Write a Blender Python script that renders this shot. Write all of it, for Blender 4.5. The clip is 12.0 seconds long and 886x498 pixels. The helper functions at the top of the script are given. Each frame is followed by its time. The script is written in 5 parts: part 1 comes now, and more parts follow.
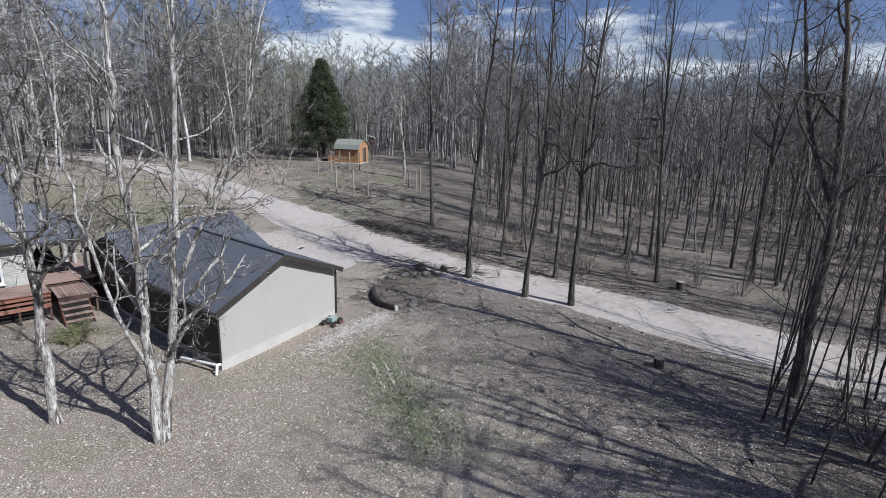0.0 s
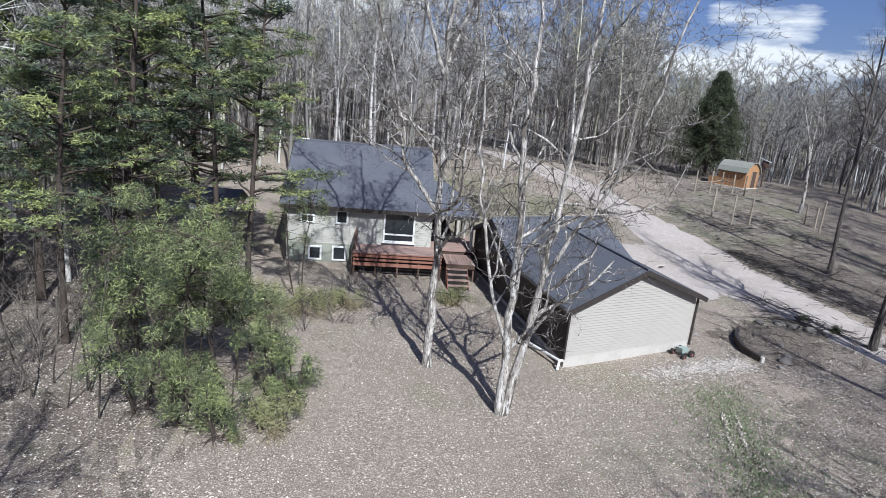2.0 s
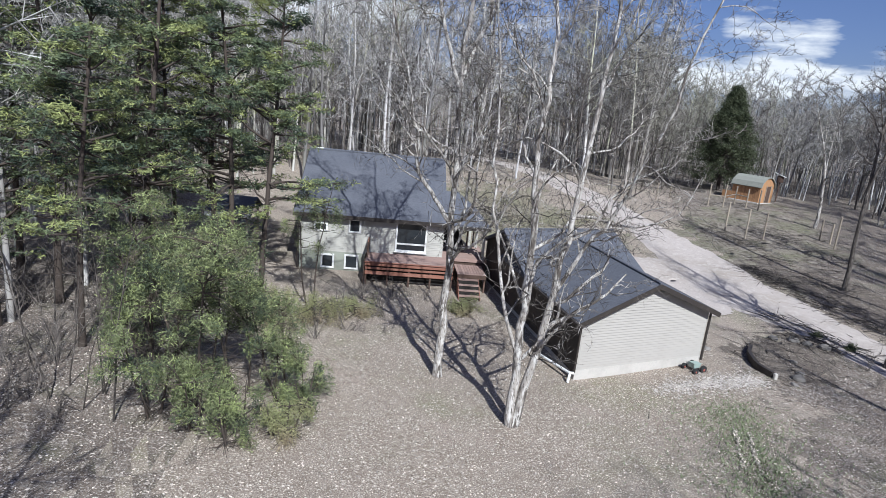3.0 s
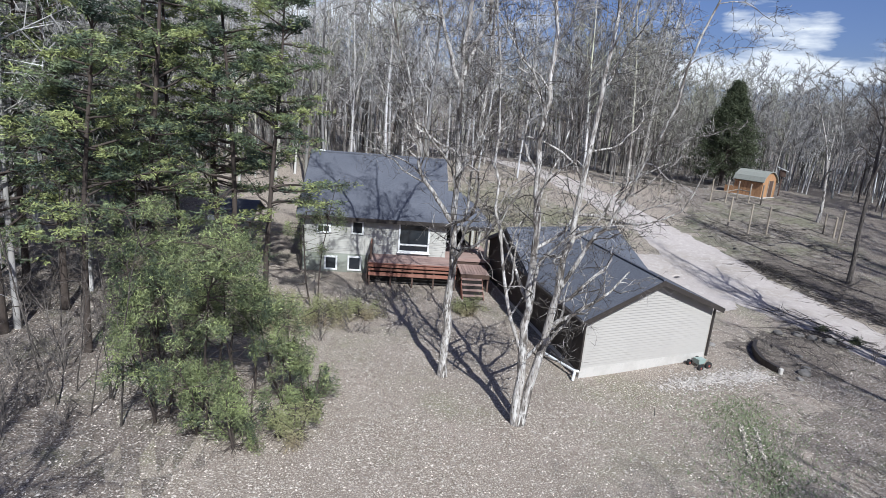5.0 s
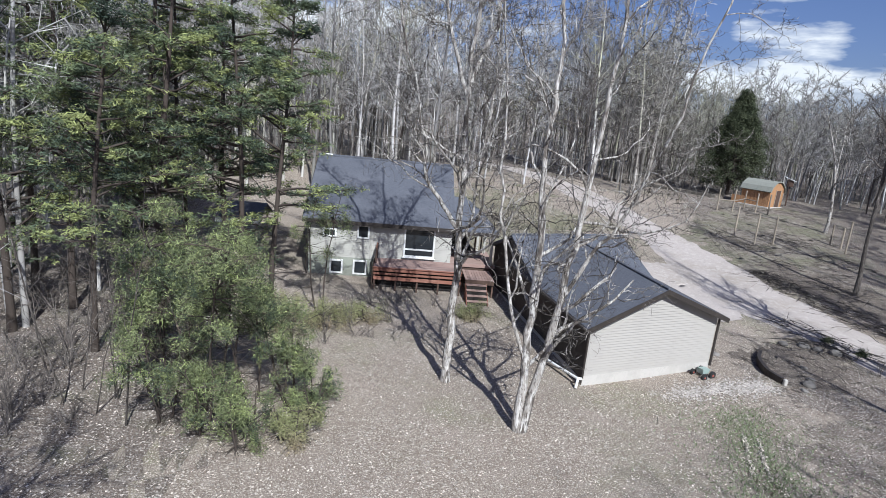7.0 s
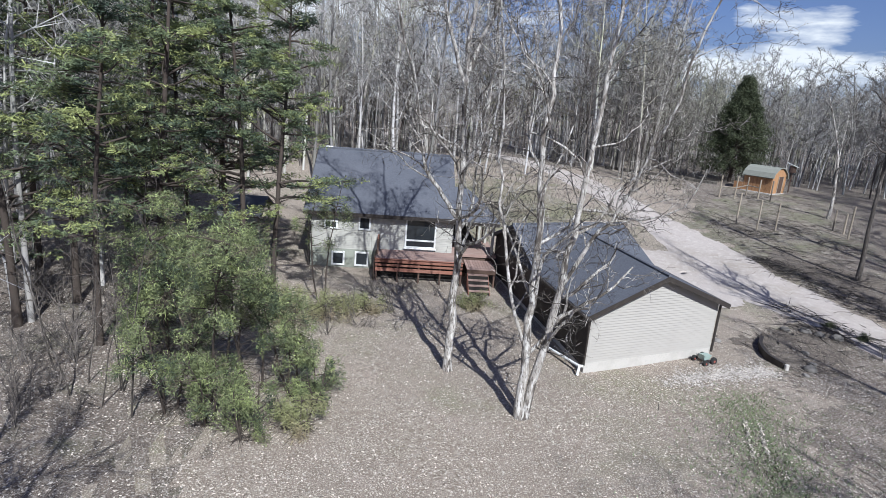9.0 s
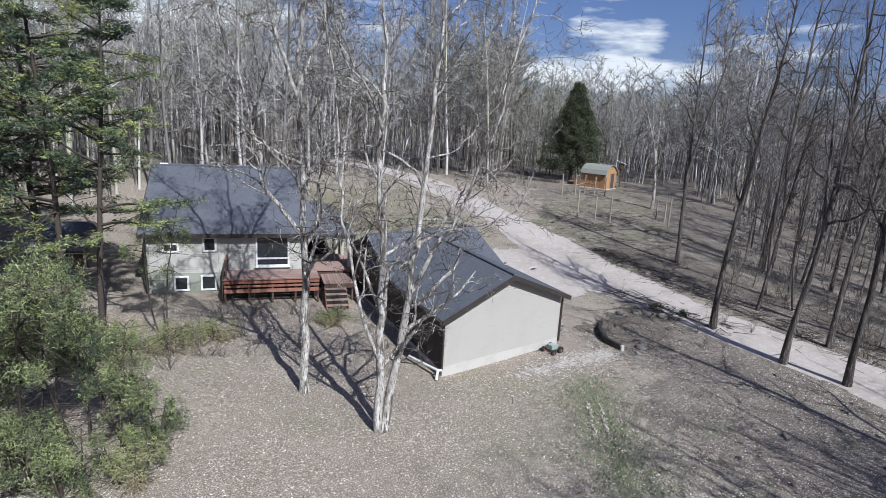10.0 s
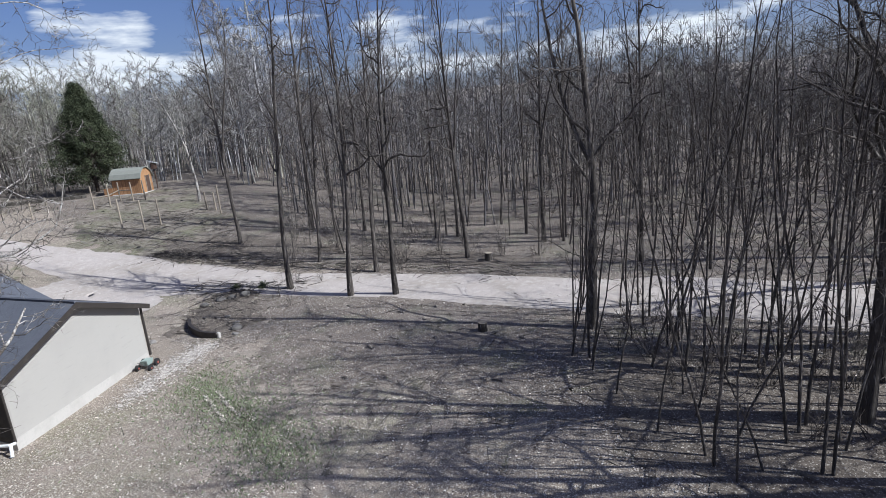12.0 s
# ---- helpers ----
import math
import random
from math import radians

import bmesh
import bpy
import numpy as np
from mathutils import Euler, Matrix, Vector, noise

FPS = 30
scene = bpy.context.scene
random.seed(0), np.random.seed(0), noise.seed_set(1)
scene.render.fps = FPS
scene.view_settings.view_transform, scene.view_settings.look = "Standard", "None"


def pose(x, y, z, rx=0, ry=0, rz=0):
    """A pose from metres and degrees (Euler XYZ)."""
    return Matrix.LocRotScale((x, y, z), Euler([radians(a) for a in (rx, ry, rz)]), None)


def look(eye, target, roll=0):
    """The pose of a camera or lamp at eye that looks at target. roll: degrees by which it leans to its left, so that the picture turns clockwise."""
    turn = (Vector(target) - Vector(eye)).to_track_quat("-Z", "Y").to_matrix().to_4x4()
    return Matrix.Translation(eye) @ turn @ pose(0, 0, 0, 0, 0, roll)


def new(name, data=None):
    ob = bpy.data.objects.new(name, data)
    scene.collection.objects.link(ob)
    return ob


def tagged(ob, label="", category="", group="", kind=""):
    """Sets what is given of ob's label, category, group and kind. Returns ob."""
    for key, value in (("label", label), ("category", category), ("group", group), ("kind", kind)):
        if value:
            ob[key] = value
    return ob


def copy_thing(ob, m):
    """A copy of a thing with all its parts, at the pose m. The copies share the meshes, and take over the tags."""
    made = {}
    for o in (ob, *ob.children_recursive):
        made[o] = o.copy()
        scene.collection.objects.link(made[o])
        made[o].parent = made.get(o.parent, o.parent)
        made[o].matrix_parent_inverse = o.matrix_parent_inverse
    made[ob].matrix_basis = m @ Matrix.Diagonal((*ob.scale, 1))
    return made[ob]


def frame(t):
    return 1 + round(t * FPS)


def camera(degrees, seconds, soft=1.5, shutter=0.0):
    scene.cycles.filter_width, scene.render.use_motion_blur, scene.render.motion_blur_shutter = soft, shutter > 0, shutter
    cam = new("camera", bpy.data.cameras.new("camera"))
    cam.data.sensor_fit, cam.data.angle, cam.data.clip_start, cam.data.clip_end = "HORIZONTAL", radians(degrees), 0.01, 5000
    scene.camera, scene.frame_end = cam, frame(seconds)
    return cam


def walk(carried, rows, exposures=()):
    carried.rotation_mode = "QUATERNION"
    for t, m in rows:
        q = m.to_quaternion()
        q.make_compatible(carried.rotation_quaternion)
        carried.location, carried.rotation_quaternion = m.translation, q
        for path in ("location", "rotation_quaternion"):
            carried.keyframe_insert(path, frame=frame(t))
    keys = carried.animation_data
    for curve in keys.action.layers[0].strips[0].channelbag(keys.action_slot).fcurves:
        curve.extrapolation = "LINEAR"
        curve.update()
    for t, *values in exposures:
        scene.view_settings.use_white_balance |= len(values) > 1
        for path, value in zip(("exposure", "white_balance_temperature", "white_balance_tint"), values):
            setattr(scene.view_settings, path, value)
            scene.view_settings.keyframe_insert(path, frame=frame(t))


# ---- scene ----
cam = camera(76.2, 12.0, soft=0.62)
PATH = [
    (0, (0.115, -0.442, 10.225), (6.659, 6.723, 7.808), 1.28),
    (0.1, (0.117, -0.365, 10.220), (5.956, 7.385, 7.801), 1.56),
    (0.2, (0.122, -0.180, 10.206), (5.411, 7.955, 7.787), 1.83),
    (0.3, (0.128, 0.042, 10.190), (4.583, 8.661, 7.770), 2.11),
    (0.4, (0.132, 0.227, 10.176), (4.012, 9.120, 7.756), 2.39),
    (0.5, (0.134, 0.304, 10.170), (3.080, 9.549, 7.749), 2.66),
    (0.6, (0.107, 0.311, 10.154), (2.626, 9.674, 7.706), 2.84),
    (0.7, (0.043, 0.328, 10.115), (2.360, 9.735, 7.639), 3.02),
    (0.8, (-0.033, 0.347, 10.068), (2.182, 9.772, 7.565), 3.19),
    (0.9, (-0.097, 0.363, 10.029), (1.640, 9.881, 7.499), 3.37),
    (1, (-0.124, 0.370, 10.012), (1.350, 9.925, 7.456), 3.55),
    (1.5, (-0.193, 0.292, 9.989), (1.055, 9.869, 7.397), 3.74),
    (2, (-0.233, 0.269, 9.991), (0.950, 9.865, 7.440), 5.16),
    (2.5, (-0.252, 0.253, 10.044), (0.872, 9.876, 7.567), 5.38),
    (3, (-0.310, 0.159, 10.037), (0.675, 9.816, 7.635), 5.78),
    (5, (-0.332, 0.124, 10.068), (0.607, 9.784, 7.657), 4.77),
    (5.5, (-0.261, 0.145, 10.117), (0.681, 9.859, 7.937), 4.63),
    (6, (-0.264, 0.121, 10.166), (0.613, 9.857, 8.061), 3.76),
    (6.5, (-0.268, 0.096, 10.142), (0.619, 9.827, 8.017), 4.57),
    (7, (-0.313, 0.041, 10.122), (0.521, 9.728, 7.784), 5.49),
    (9, (-0.202, -0.056, 10.077), (0.585, 9.599, 7.593), 4.64),
    (9.1, (-0.110, -0.051, 10.087), (1.224, 9.549, 7.627), 3.99),
    (9.2, (0.109, -0.039, 10.112), (1.904, 9.492, 7.675), 3.33),
    (9.3, (0.371, -0.025, 10.142), (3.177, 9.265, 7.729), 2.68),
    (9.4, (0.590, -0.013, 10.167), (3.711, 9.182, 7.777), 2.02),
    (9.5, (0.682, -0.008, 10.178), (3.928, 9.150, 7.811), 1.37),
    (9.6, (0.671, -0.011, 10.192), (3.873, 9.169, 7.855), 1.77),
    (9.7, (0.645, -0.019, 10.228), (3.803, 9.184, 7.920), 2.18),
    (9.8, (0.613, -0.028, 10.270), (3.728, 9.197, 7.992), 2.59),
    (10, (0.575, -0.039, 10.321), (3.603, 9.230, 8.101), 3.40),
    (10.5, (0.621, -0.033, 10.326), (3.695, 9.222, 8.113), 1.15),
    (11, (0.615, -0.074, 10.310), (3.652, 9.197, 8.110), 0.55),
    (11.1, (0.616, -0.097, 10.307), (3.996, 9.052, 8.099), 0.14),
    (11.2, (0.616, -0.153, 10.301), (4.365, 8.848, 8.084), -0.28),
    (11.3, (0.616, -0.221, 10.293), (5.232, 8.367, 8.068), -0.69),
    (11.4, (0.616, -0.277, 10.286), (5.747, 8.011, 8.053), -1.11),
    (11.5, (0.616, -0.300, 10.284), (6.477, 7.486, 8.042), -1.53),
    (11.6, (0.513, -0.346, 10.253), (6.962, 6.948, 7.973), -2.20),
    (11.7, (0.268, -0.456, 10.181), (7.455, 6.099, 7.861), -2.87),
    (11.8, (-0.025, -0.587, 10.094), (7.620, 5.413, 7.735), -3.54),
    (11.9, (-0.270, -0.696, 10.022), (7.946, 4.474, 7.623), -4.22),
    (12, (-0.373, -0.742, 9.991), (8.140, 3.904, 7.553), -4.89),
]
walk(cam, [(t, look(eye, target, roll)) for t, eye, target, roll in PATH], [(0.0, 0.03, 5900, 7), (0.9, 0.25, 5900, 7), (9.2, 0.25, 5900, 7), (9.6, 0.16, 5900, 7), (11.1, 0.18, 5900, 7), (11.5, 0.11, 5900, 7), (12.0, 0.2, 5900, 7)])

# ---- light ----
SUN_EL, SUN_AZ = 43.0, 165.5  # azimuth clockwise from +y
world = bpy.data.worlds.new("sky")
scene.world = world
world.use_nodes = True
wn, wl = world.node_tree.nodes, world.node_tree.links
wn.clear()
w_out = wn.new("ShaderNodeOutputWorld")
w_bg = wn.new("ShaderNodeBackground")
w_sky = wn.new("ShaderNodeTexSky")
w_sky.sky_type = "NISHITA"
w_sky.sun_disc = False
w_sky.sun_elevation = radians(SUN_EL)
w_sky.sun_rotation = radians(SUN_AZ)
w_sky.air_density, w_sky.dust_density, w_sky.ozone_density = 1.0, 1.3, 1.6
w_bg.inputs["Strength"].default_value = 0.05
# broken white cumulus over the blue
w_co = wn.new("ShaderNodeTexCoord")
w_map = wn.new("ShaderNodeMapping")
w_map.inputs["Scale"].default_value = (1.0, 1.0, 4.5)
w_map.inputs["Location"].default_value = (0.35, 0.1, 0.0)
w_noise = wn.new("ShaderNodeTexNoise")
w_noise.inputs["Scale"].default_value = 4.0
w_noise.inputs["Detail"].default_value = 7.0
w_noise.inputs["Roughness"].default_value = 0.55
w_ramp = wn.new("ShaderNodeValToRGB")
w_ramp.color_ramp.elements[0].position = 0.585
w_ramp.color_ramp.elements[1].position = 0.70
w_mix = wn.new("ShaderNodeMixRGB")
w_mix.inputs["Color2"].default_value = (15.5, 15.7, 16.2, 1.0)
wl.new(w_co.outputs["Generated"], w_map.inputs["Vector"])
wl.new(w_map.outputs["Vector"], w_noise.inputs["Vector"])
# clouds stack up towards the horizon and gather over the clearing
w_sep = wn.new("ShaderNodeSeparateXYZ")
w_low = wn.new("ShaderNodeMapRange")
for _key, _val in (("From Min", 0.02), ("From Max", 0.26), ("To Min", 0.12), ("To Max", 0.0)):
    w_low.inputs[_key].default_value = _val
w_dot = wn.new("ShaderNodeVectorMath")
w_dot.operation = "DOT_PRODUCT"
w_dot.inputs[1].default_value = (0.54, 0.826, 0.173)
w_puff = wn.new("ShaderNodeMapRange")
for _key, _val in (("From Min", 0.9982), ("From Max", 1.0), ("To Min", 0.0), ("To Max", 0.08)):
    w_puff.inputs[_key].default_value = _val
w_add, w_add2 = wn.new("ShaderNodeMath"), wn.new("ShaderNodeMath")
wl.new(w_co.outputs["Generated"], w_sep.inputs["Vector"])
wl.new(w_sep.outputs["Z"], w_low.inputs["Value"])
wl.new(w_co.outputs["Generated"], w_dot.inputs[0])
wl.new(w_dot.outputs["Value"], w_puff.inputs["Value"])
wl.new(w_noise.outputs["Fac"], w_add.inputs[0])
wl.new(w_low.outputs["Result"], w_add.inputs[1])
wl.new(w_add.outputs["Value"], w_add2.inputs[0])
wl.new(w_puff.outputs["Result"], w_add2.inputs[1])
wl.new(w_add2.outputs["Value"], w_ramp.inputs["Fac"])
wl.new(w_ramp.outputs["Color"], w_mix.inputs["Fac"])
w_tint = wn.new("ShaderNodeMixRGB")
w_tint.blend_type = "MULTIPLY"
w_tint.inputs["Fac"].default_value = 1.0
w_tint.inputs["Color2"].default_value = (1.08, 1.1, 1.52, 1.0)
wl.new(w_sky.outputs["Color"], w_tint.inputs["Color1"])
wl.new(w_tint.outputs["Color"], w_mix.inputs["Color1"])
wl.new(w_mix.outputs["Color"], w_bg.inputs["Color"])
wl.new(w_bg.outputs["Background"], w_out.inputs["Surface"])

sun = new("sun", bpy.data.lights.new("sun", "SUN"))
sun.data.energy, sun.data.angle, sun.data.color = 5.0, radians(0.42), (1.0, 0.98, 0.95)
_s = Vector((math.sin(radians(SUN_AZ)) * math.cos(radians(SUN_EL)), math.cos(radians(SUN_AZ)) * math.cos(radians(SUN_EL)), math.sin(radians(SUN_EL))))
sun.matrix_world = look(_s * 100, (0, 0, 0))


# ---- materials ----
def material(name, base, rough=0.85, vary=(), bump=(), island=0.0, random_ob=0.0, metal=0.0, spec=0.3, coord="Object"):
    """vary: (scale, detail, low, high, colour, stretch) layers mixed over the base; bump: (scale, detail, distance)."""
    m = bpy.data.materials.new(name)
    m.use_nodes = True
    n, l = m.node_tree.nodes, m.node_tree.links
    b = n["Principled BSDF"]
    b.inputs["Roughness"].default_value, b.inputs["Metallic"].default_value = rough, metal
    b.inputs["Specular IOR Level"].default_value = spec
    co = n.new("ShaderNodeTexCoord")
    rgb = n.new("ShaderNodeRGB")
    rgb.outputs[0].default_value = (*base, 1)
    last = rgb.outputs[0]

    def tex(scale, detail, stretch):
        mp = n.new("ShaderNodeMapping")
        mp.inputs["Scale"].default_value = stretch
        l.new(co.outputs[coord], mp.inputs["Vector"])
        t = n.new("ShaderNodeTexNoise")
        t.inputs["Scale"].default_value, t.inputs["Detail"].default_value = scale, detail
        t.inputs["Roughness"].default_value = 0.6
        l.new(mp.outputs["Vector"], t.inputs["Vector"])
        return t.outputs["Fac"]

    for scale, detail, low, high, colour, *stretch in vary:
        ramp = n.new("ShaderNodeMapRange")
        ramp.inputs["From Min"].default_value, ramp.inputs["From Max"].default_value = low, high
        l.new(tex(scale, detail, stretch[0] if stretch else (1, 1, 1)), ramp.inputs["Value"])
        mix = n.new("ShaderNodeMixRGB")
        mix.inputs["Color2"].default_value = (*colour, 1)
        l.new(ramp.outputs["Result"], mix.inputs["Fac"])
        l.new(last, mix.inputs["Color1"])
        last = mix.outputs["Color"]
    for amount, source in ((island, "island"), (random_ob, "object")):
        if amount:
            if source == "island":
                g = n.new("ShaderNodeNewGeometry").outputs["Random Per Island"]
            else:
                g = n.new("ShaderNodeObjectInfo").outputs["Random"]
            r = n.new("ShaderNodeMapRange")
            r.inputs["To Min"].default_value, r.inputs["To Max"].default_value = 1 - amount, 1 + amount
            l.new(g, r.inputs["Value"])
            hsv = n.new("ShaderNodeHueSaturation")
            l.new(r.outputs["Result"], hsv.inputs["Value"])
            l.new(last, hsv.inputs["Color"])
            last = hsv.outputs["Color"]
    l.new(last, b.inputs["Base Color"])
    normal = None
    for scale, detail, distance, *stretch in bump:
        bp = n.new("ShaderNodeBump")
        bp.inputs["Distance"].default_value = distance
        bp.inputs["Strength"].default_value = 0.7
        l.new(tex(scale, detail, stretch[0] if stretch else (1, 1, 1)), bp.inputs["Height"])
        if normal is not None:
            l.new(normal, bp.inputs["Normal"])
        normal = bp.outputs["Normal"]
    if normal is not None:
        l.new(normal, b.inputs["Normal"])
    return m


M_GROUND = material("leaf_litter", (0.252, 0.205, 0.166), 0.95, vary=[
    (0.10, 4, 0.45, 0.62, (0.294, 0.240, 0.191)), (0.16, 5, 0.50, 0.62, (0.201, 0.195, 0.116)), (0.35, 4, 0.54, 0.64, (0.340, 0.275, 0.228)), (0.9, 4, 0.45, 0.75, (0.319, 0.270, 0.219)),
    (2.6, 4, 0.5, 0.66, (0.196, 0.157, 0.123)), (12.0, 4, 0.52, 0.66, (0.170, 0.135, 0.105)), (24.0, 3, 0.5, 0.6, (0.340, 0.285, 0.233)), (30.0, 2, 0.53, 0.62, (0.125, 0.098, 0.078)), (21.0, 2, 0.56, 0.62, (0.567, 0.510, 0.428))], bump=[(6, 4, 0.05), (14, 3, 0.04)])
M_LAWN = material("spring_grass", (0.205, 0.19, 0.125), 0.95, vary=[(0.25, 4, 0.45, 0.6, (0.25, 0.215, 0.175)), (0.5, 4, 0.4, 0.7, (0.25, 0.21, 0.15)), (7.0, 3, 0.5, 0.7, (0.13, 0.14, 0.075)), (11.0, 2, 0.6, 0.7, (0.42, 0.39, 0.34))], bump=[(14, 3, 0.05)])
M_FLOOR = material("forest_floor_litter", (0.19, 0.152, 0.124), 0.95, vary=[(0.9, 5, 0.52, 0.6, (0.10, 0.08, 0.064)), (1.5, 5, 0.55, 0.61, (0.29, 0.25, 0.21)), (0.12, 4, 0.45, 0.62, (0.215, 0.172, 0.14)), (0.45, 4, 0.52, 0.64, (0.165, 0.16, 0.10)), (0.8, 4, 0.45, 0.7, (0.135, 0.104, 0.082)), (9.0, 4, 0.52, 0.66, (0.105, 0.084, 0.068)), (22.0, 3, 0.5, 0.6, (0.25, 0.215, 0.185)), (27.0, 2, 0.53, 0.61, (0.07, 0.056, 0.046)), (17.0, 2, 0.57, 0.64, (0.46, 0.42, 0.37))], bump=[(6, 4, 0.06), (14, 3, 0.04)])
M_FIELD = material("rough_field", (0.20, 0.17, 0.138), 0.95, vary=[(1.1, 5, 0.5, 0.58, (0.085, 0.07, 0.055)), (1.7, 5, 0.54, 0.6, (0.30, 0.265, 0.22)), (0.25, 4, 0.45, 0.62, (0.175, 0.17, 0.11)), (0.6, 4, 0.48, 0.66, (0.24, 0.205, 0.17)), (2.5, 4, 0.5, 0.68, (0.085, 0.068, 0.052)), (15.0, 2, 0.58, 0.66, (0.36, 0.32, 0.27))], bump=[(3, 4, 0.1), (12, 2, 0.04)])
# dark bed litter; on the bank and ditches it also paints tree shade
M_SOIL_SHADE = material("dark_litter_and_shade", (0.13, 0.106, 0.087), 0.95, vary=[(0.8, 4, 0.45, 0.7, (0.16, 0.135, 0.11)), (5.0, 4, 0.5, 0.7, (0.06, 0.048, 0.04)), (18.0, 2, 0.58, 0.66, (0.42, 0.38, 0.33))], bump=[(5, 4, 0.08), (14, 2, 0.03)])
M_GRAVEL = material("limestone_gravel", (0.455, 0.40, 0.365), 0.95, vary=[(0.35, 4, 0.45, 0.7, (0.37, 0.32, 0.275)), (3.0, 4, 0.5, 0.75, (0.55, 0.505, 0.46)), (14.0, 2, 0.55, 0.7, (0.33, 0.30, 0.27))], bump=[(18, 3, 0.02)])
M_SIDING = material("cream_vinyl_siding", (0.41, 0.385, 0.35), 0.55, vary=[(0.8, 4, 0.45, 0.8, (0.375, 0.35, 0.32)), (6.0, 3, 0.6, 0.8, (0.34, 0.32, 0.29), (0.3, 0.3, 3))], spec=0.35)
M_SIDING_HOUSE = material("sage_grey_siding", (0.47, 0.455, 0.41), 0.6, vary=[(0.9, 4, 0.45, 0.8, (0.40, 0.39, 0.35)), (5.0, 3, 0.6, 0.8, (0.38, 0.39, 0.34), (0.3, 0.3, 3))])
M_SHINGLE = material("slate_grey_shingles", (0.104, 0.11, 0.131), 0.9, vary=[(0.6, 4, 0.45, 0.7, (0.125, 0.13, 0.152)), (9.0, 3, 0.5, 0.75, (0.055, 0.058, 0.072), (1, 2.5, 1)), (22.0, 2, 0.58, 0.7, (0.17, 0.175, 0.19))], bump=[(16, 3, 0.012)])
# brown of the trim; also carries the shade of the garage's left side
M_TRIM_SHADE = material("dark_brown_trim_and_shade", (0.045, 0.038, 0.034), 0.5, vary=[(3, 3, 0.5, 0.8, (0.07, 0.06, 0.052))])
M_CONCRETE = material("pale_concrete", (0.52, 0.49, 0.45), 0.9, vary=[(1.3, 4, 0.45, 0.75, (0.40, 0.375, 0.34)), (12, 3, 0.5, 0.8, (0.44, 0.43, 0.39))], bump=[(20, 3, 0.006)])
M_BASEMENT = material("sage_painted_block", (0.30, 0.315, 0.265), 0.9, vary=[(1.3, 4, 0.45, 0.7, (0.24, 0.25, 0.21)), (9, 3, 0.55, 0.75, (0.36, 0.36, 0.31))], bump=[(16, 3, 0.008)])
M_WHITE = material("white_paint", (0.80, 0.80, 0.78), 0.5, vary=[(3, 3, 0.55, 0.85, (0.7, 0.7, 0.67))])
M_DECK = material("red_stained_timber", (0.26, 0.115, 0.08), 0.8, vary=[(1.6, 4, 0.45, 0.8, (0.36, 0.20, 0.15), (0.4, 3, 3)), (9, 3, 0.55, 0.8, (0.19, 0.085, 0.06), (0.3, 3, 3))], random_ob=0.22, bump=[(12, 3, 0.004, (0.3, 3, 3))])
M_DECK_FLOOR = material("weathered_deck_boards", (0.30, 0.205, 0.175), 0.85, vary=[(1.6, 4, 0.45, 0.8, (0.37, 0.28, 0.245), (0.4, 3, 3)), (9, 3, 0.55, 0.8, (0.20, 0.13, 0.11), (0.3, 3, 3))], random_ob=0.15, bump=[(12, 3, 0.004, (0.3, 3, 3))])
# dark posts and rims; its tone also paints shade at the deck end
M_DECK_DARK = material("dark_weathered_shaded_timber", (0.10, 0.065, 0.05), 0.85, vary=[(4, 4, 0.5, 0.8, (0.15, 0.10, 0.075))], random_ob=0.2)
M_POST = material("weathered_post", (0.31, 0.265, 0.21), 0.9, vary=[(5, 4, 0.5, 0.8, (0.28, 0.24, 0.19), (3, 3, 0.4))], random_ob=0.25)
M_SHED = material("orange_stained_boards", (0.42, 0.235, 0.12), 0.75, vary=[(4, 4, 0.45, 0.8, (0.33, 0.17, 0.085), (3, 3, 0.3))], random_ob=0.15)
M_SHED_ROOF = material("green_grey_shingles", (0.27, 0.275, 0.24), 0.9, vary=[(6, 3, 0.5, 0.8, (0.19, 0.2, 0.17))])
# mottled bark; its patches also paint lit and shaded parts of limbs
M_BARK_PALE = material("pale_grey_bark", (0.42, 0.385, 0.345), 0.95, vary=[(1.3, 4, 0.48, 0.56, (0.13, 0.112, 0.097), (2, 2, 0.6)), (4.5, 5, 0.5, 0.58, (0.62, 0.59, 0.55), (2, 2, 0.5)), (10, 3, 0.53, 0.64, (0.10, 0.085, 0.072), (3, 3, 0.4))], bump=[(10, 4, 0.06, (2.5, 2.5, 0.4))])
# dark bark, deepened for the shade side, with lit edges as pale patches
M_BARK_DARK = material("dark_grey_bark", (0.066, 0.057, 0.05), 0.95, vary=[(1.2, 4, 0.5, 0.62, (0.15, 0.132, 0.118), (2, 2, 0.5)), (7, 3, 0.55, 0.68, (0.27, 0.24, 0.215), (2, 2, 0.4)), (11, 3, 0.55, 0.65, (0.028, 0.024, 0.021), (3, 3, 0.3))], random_ob=0.25, bump=[(12, 3, 0.04, (2, 2, 0.35))])
M_BARK_PINE = material("pine_bark", (0.07, 0.056, 0.047), 0.95, vary=[(5, 4, 0.5, 0.75, (0.075, 0.055, 0.045), (2, 2, 0.5))], bump=[(10, 3, 0.04, (2, 2, 0.5))])
M_TWIG = material("grey_brown_twigs", (0.15, 0.13, 0.116), 0.95, vary=[(0.8, 3, 0.45, 0.6, (0.085, 0.072, 0.063))], island=0.35)
M_TWIG_PALE = material("pale_grey_twigs", (0.13, 0.115, 0.102), 0.95, vary=[(0.9, 3, 0.47, 0.55, (0.055, 0.047, 0.041)), (1.9, 3, 0.54, 0.6, (0.44, 0.41, 0.375))], island=0.5)
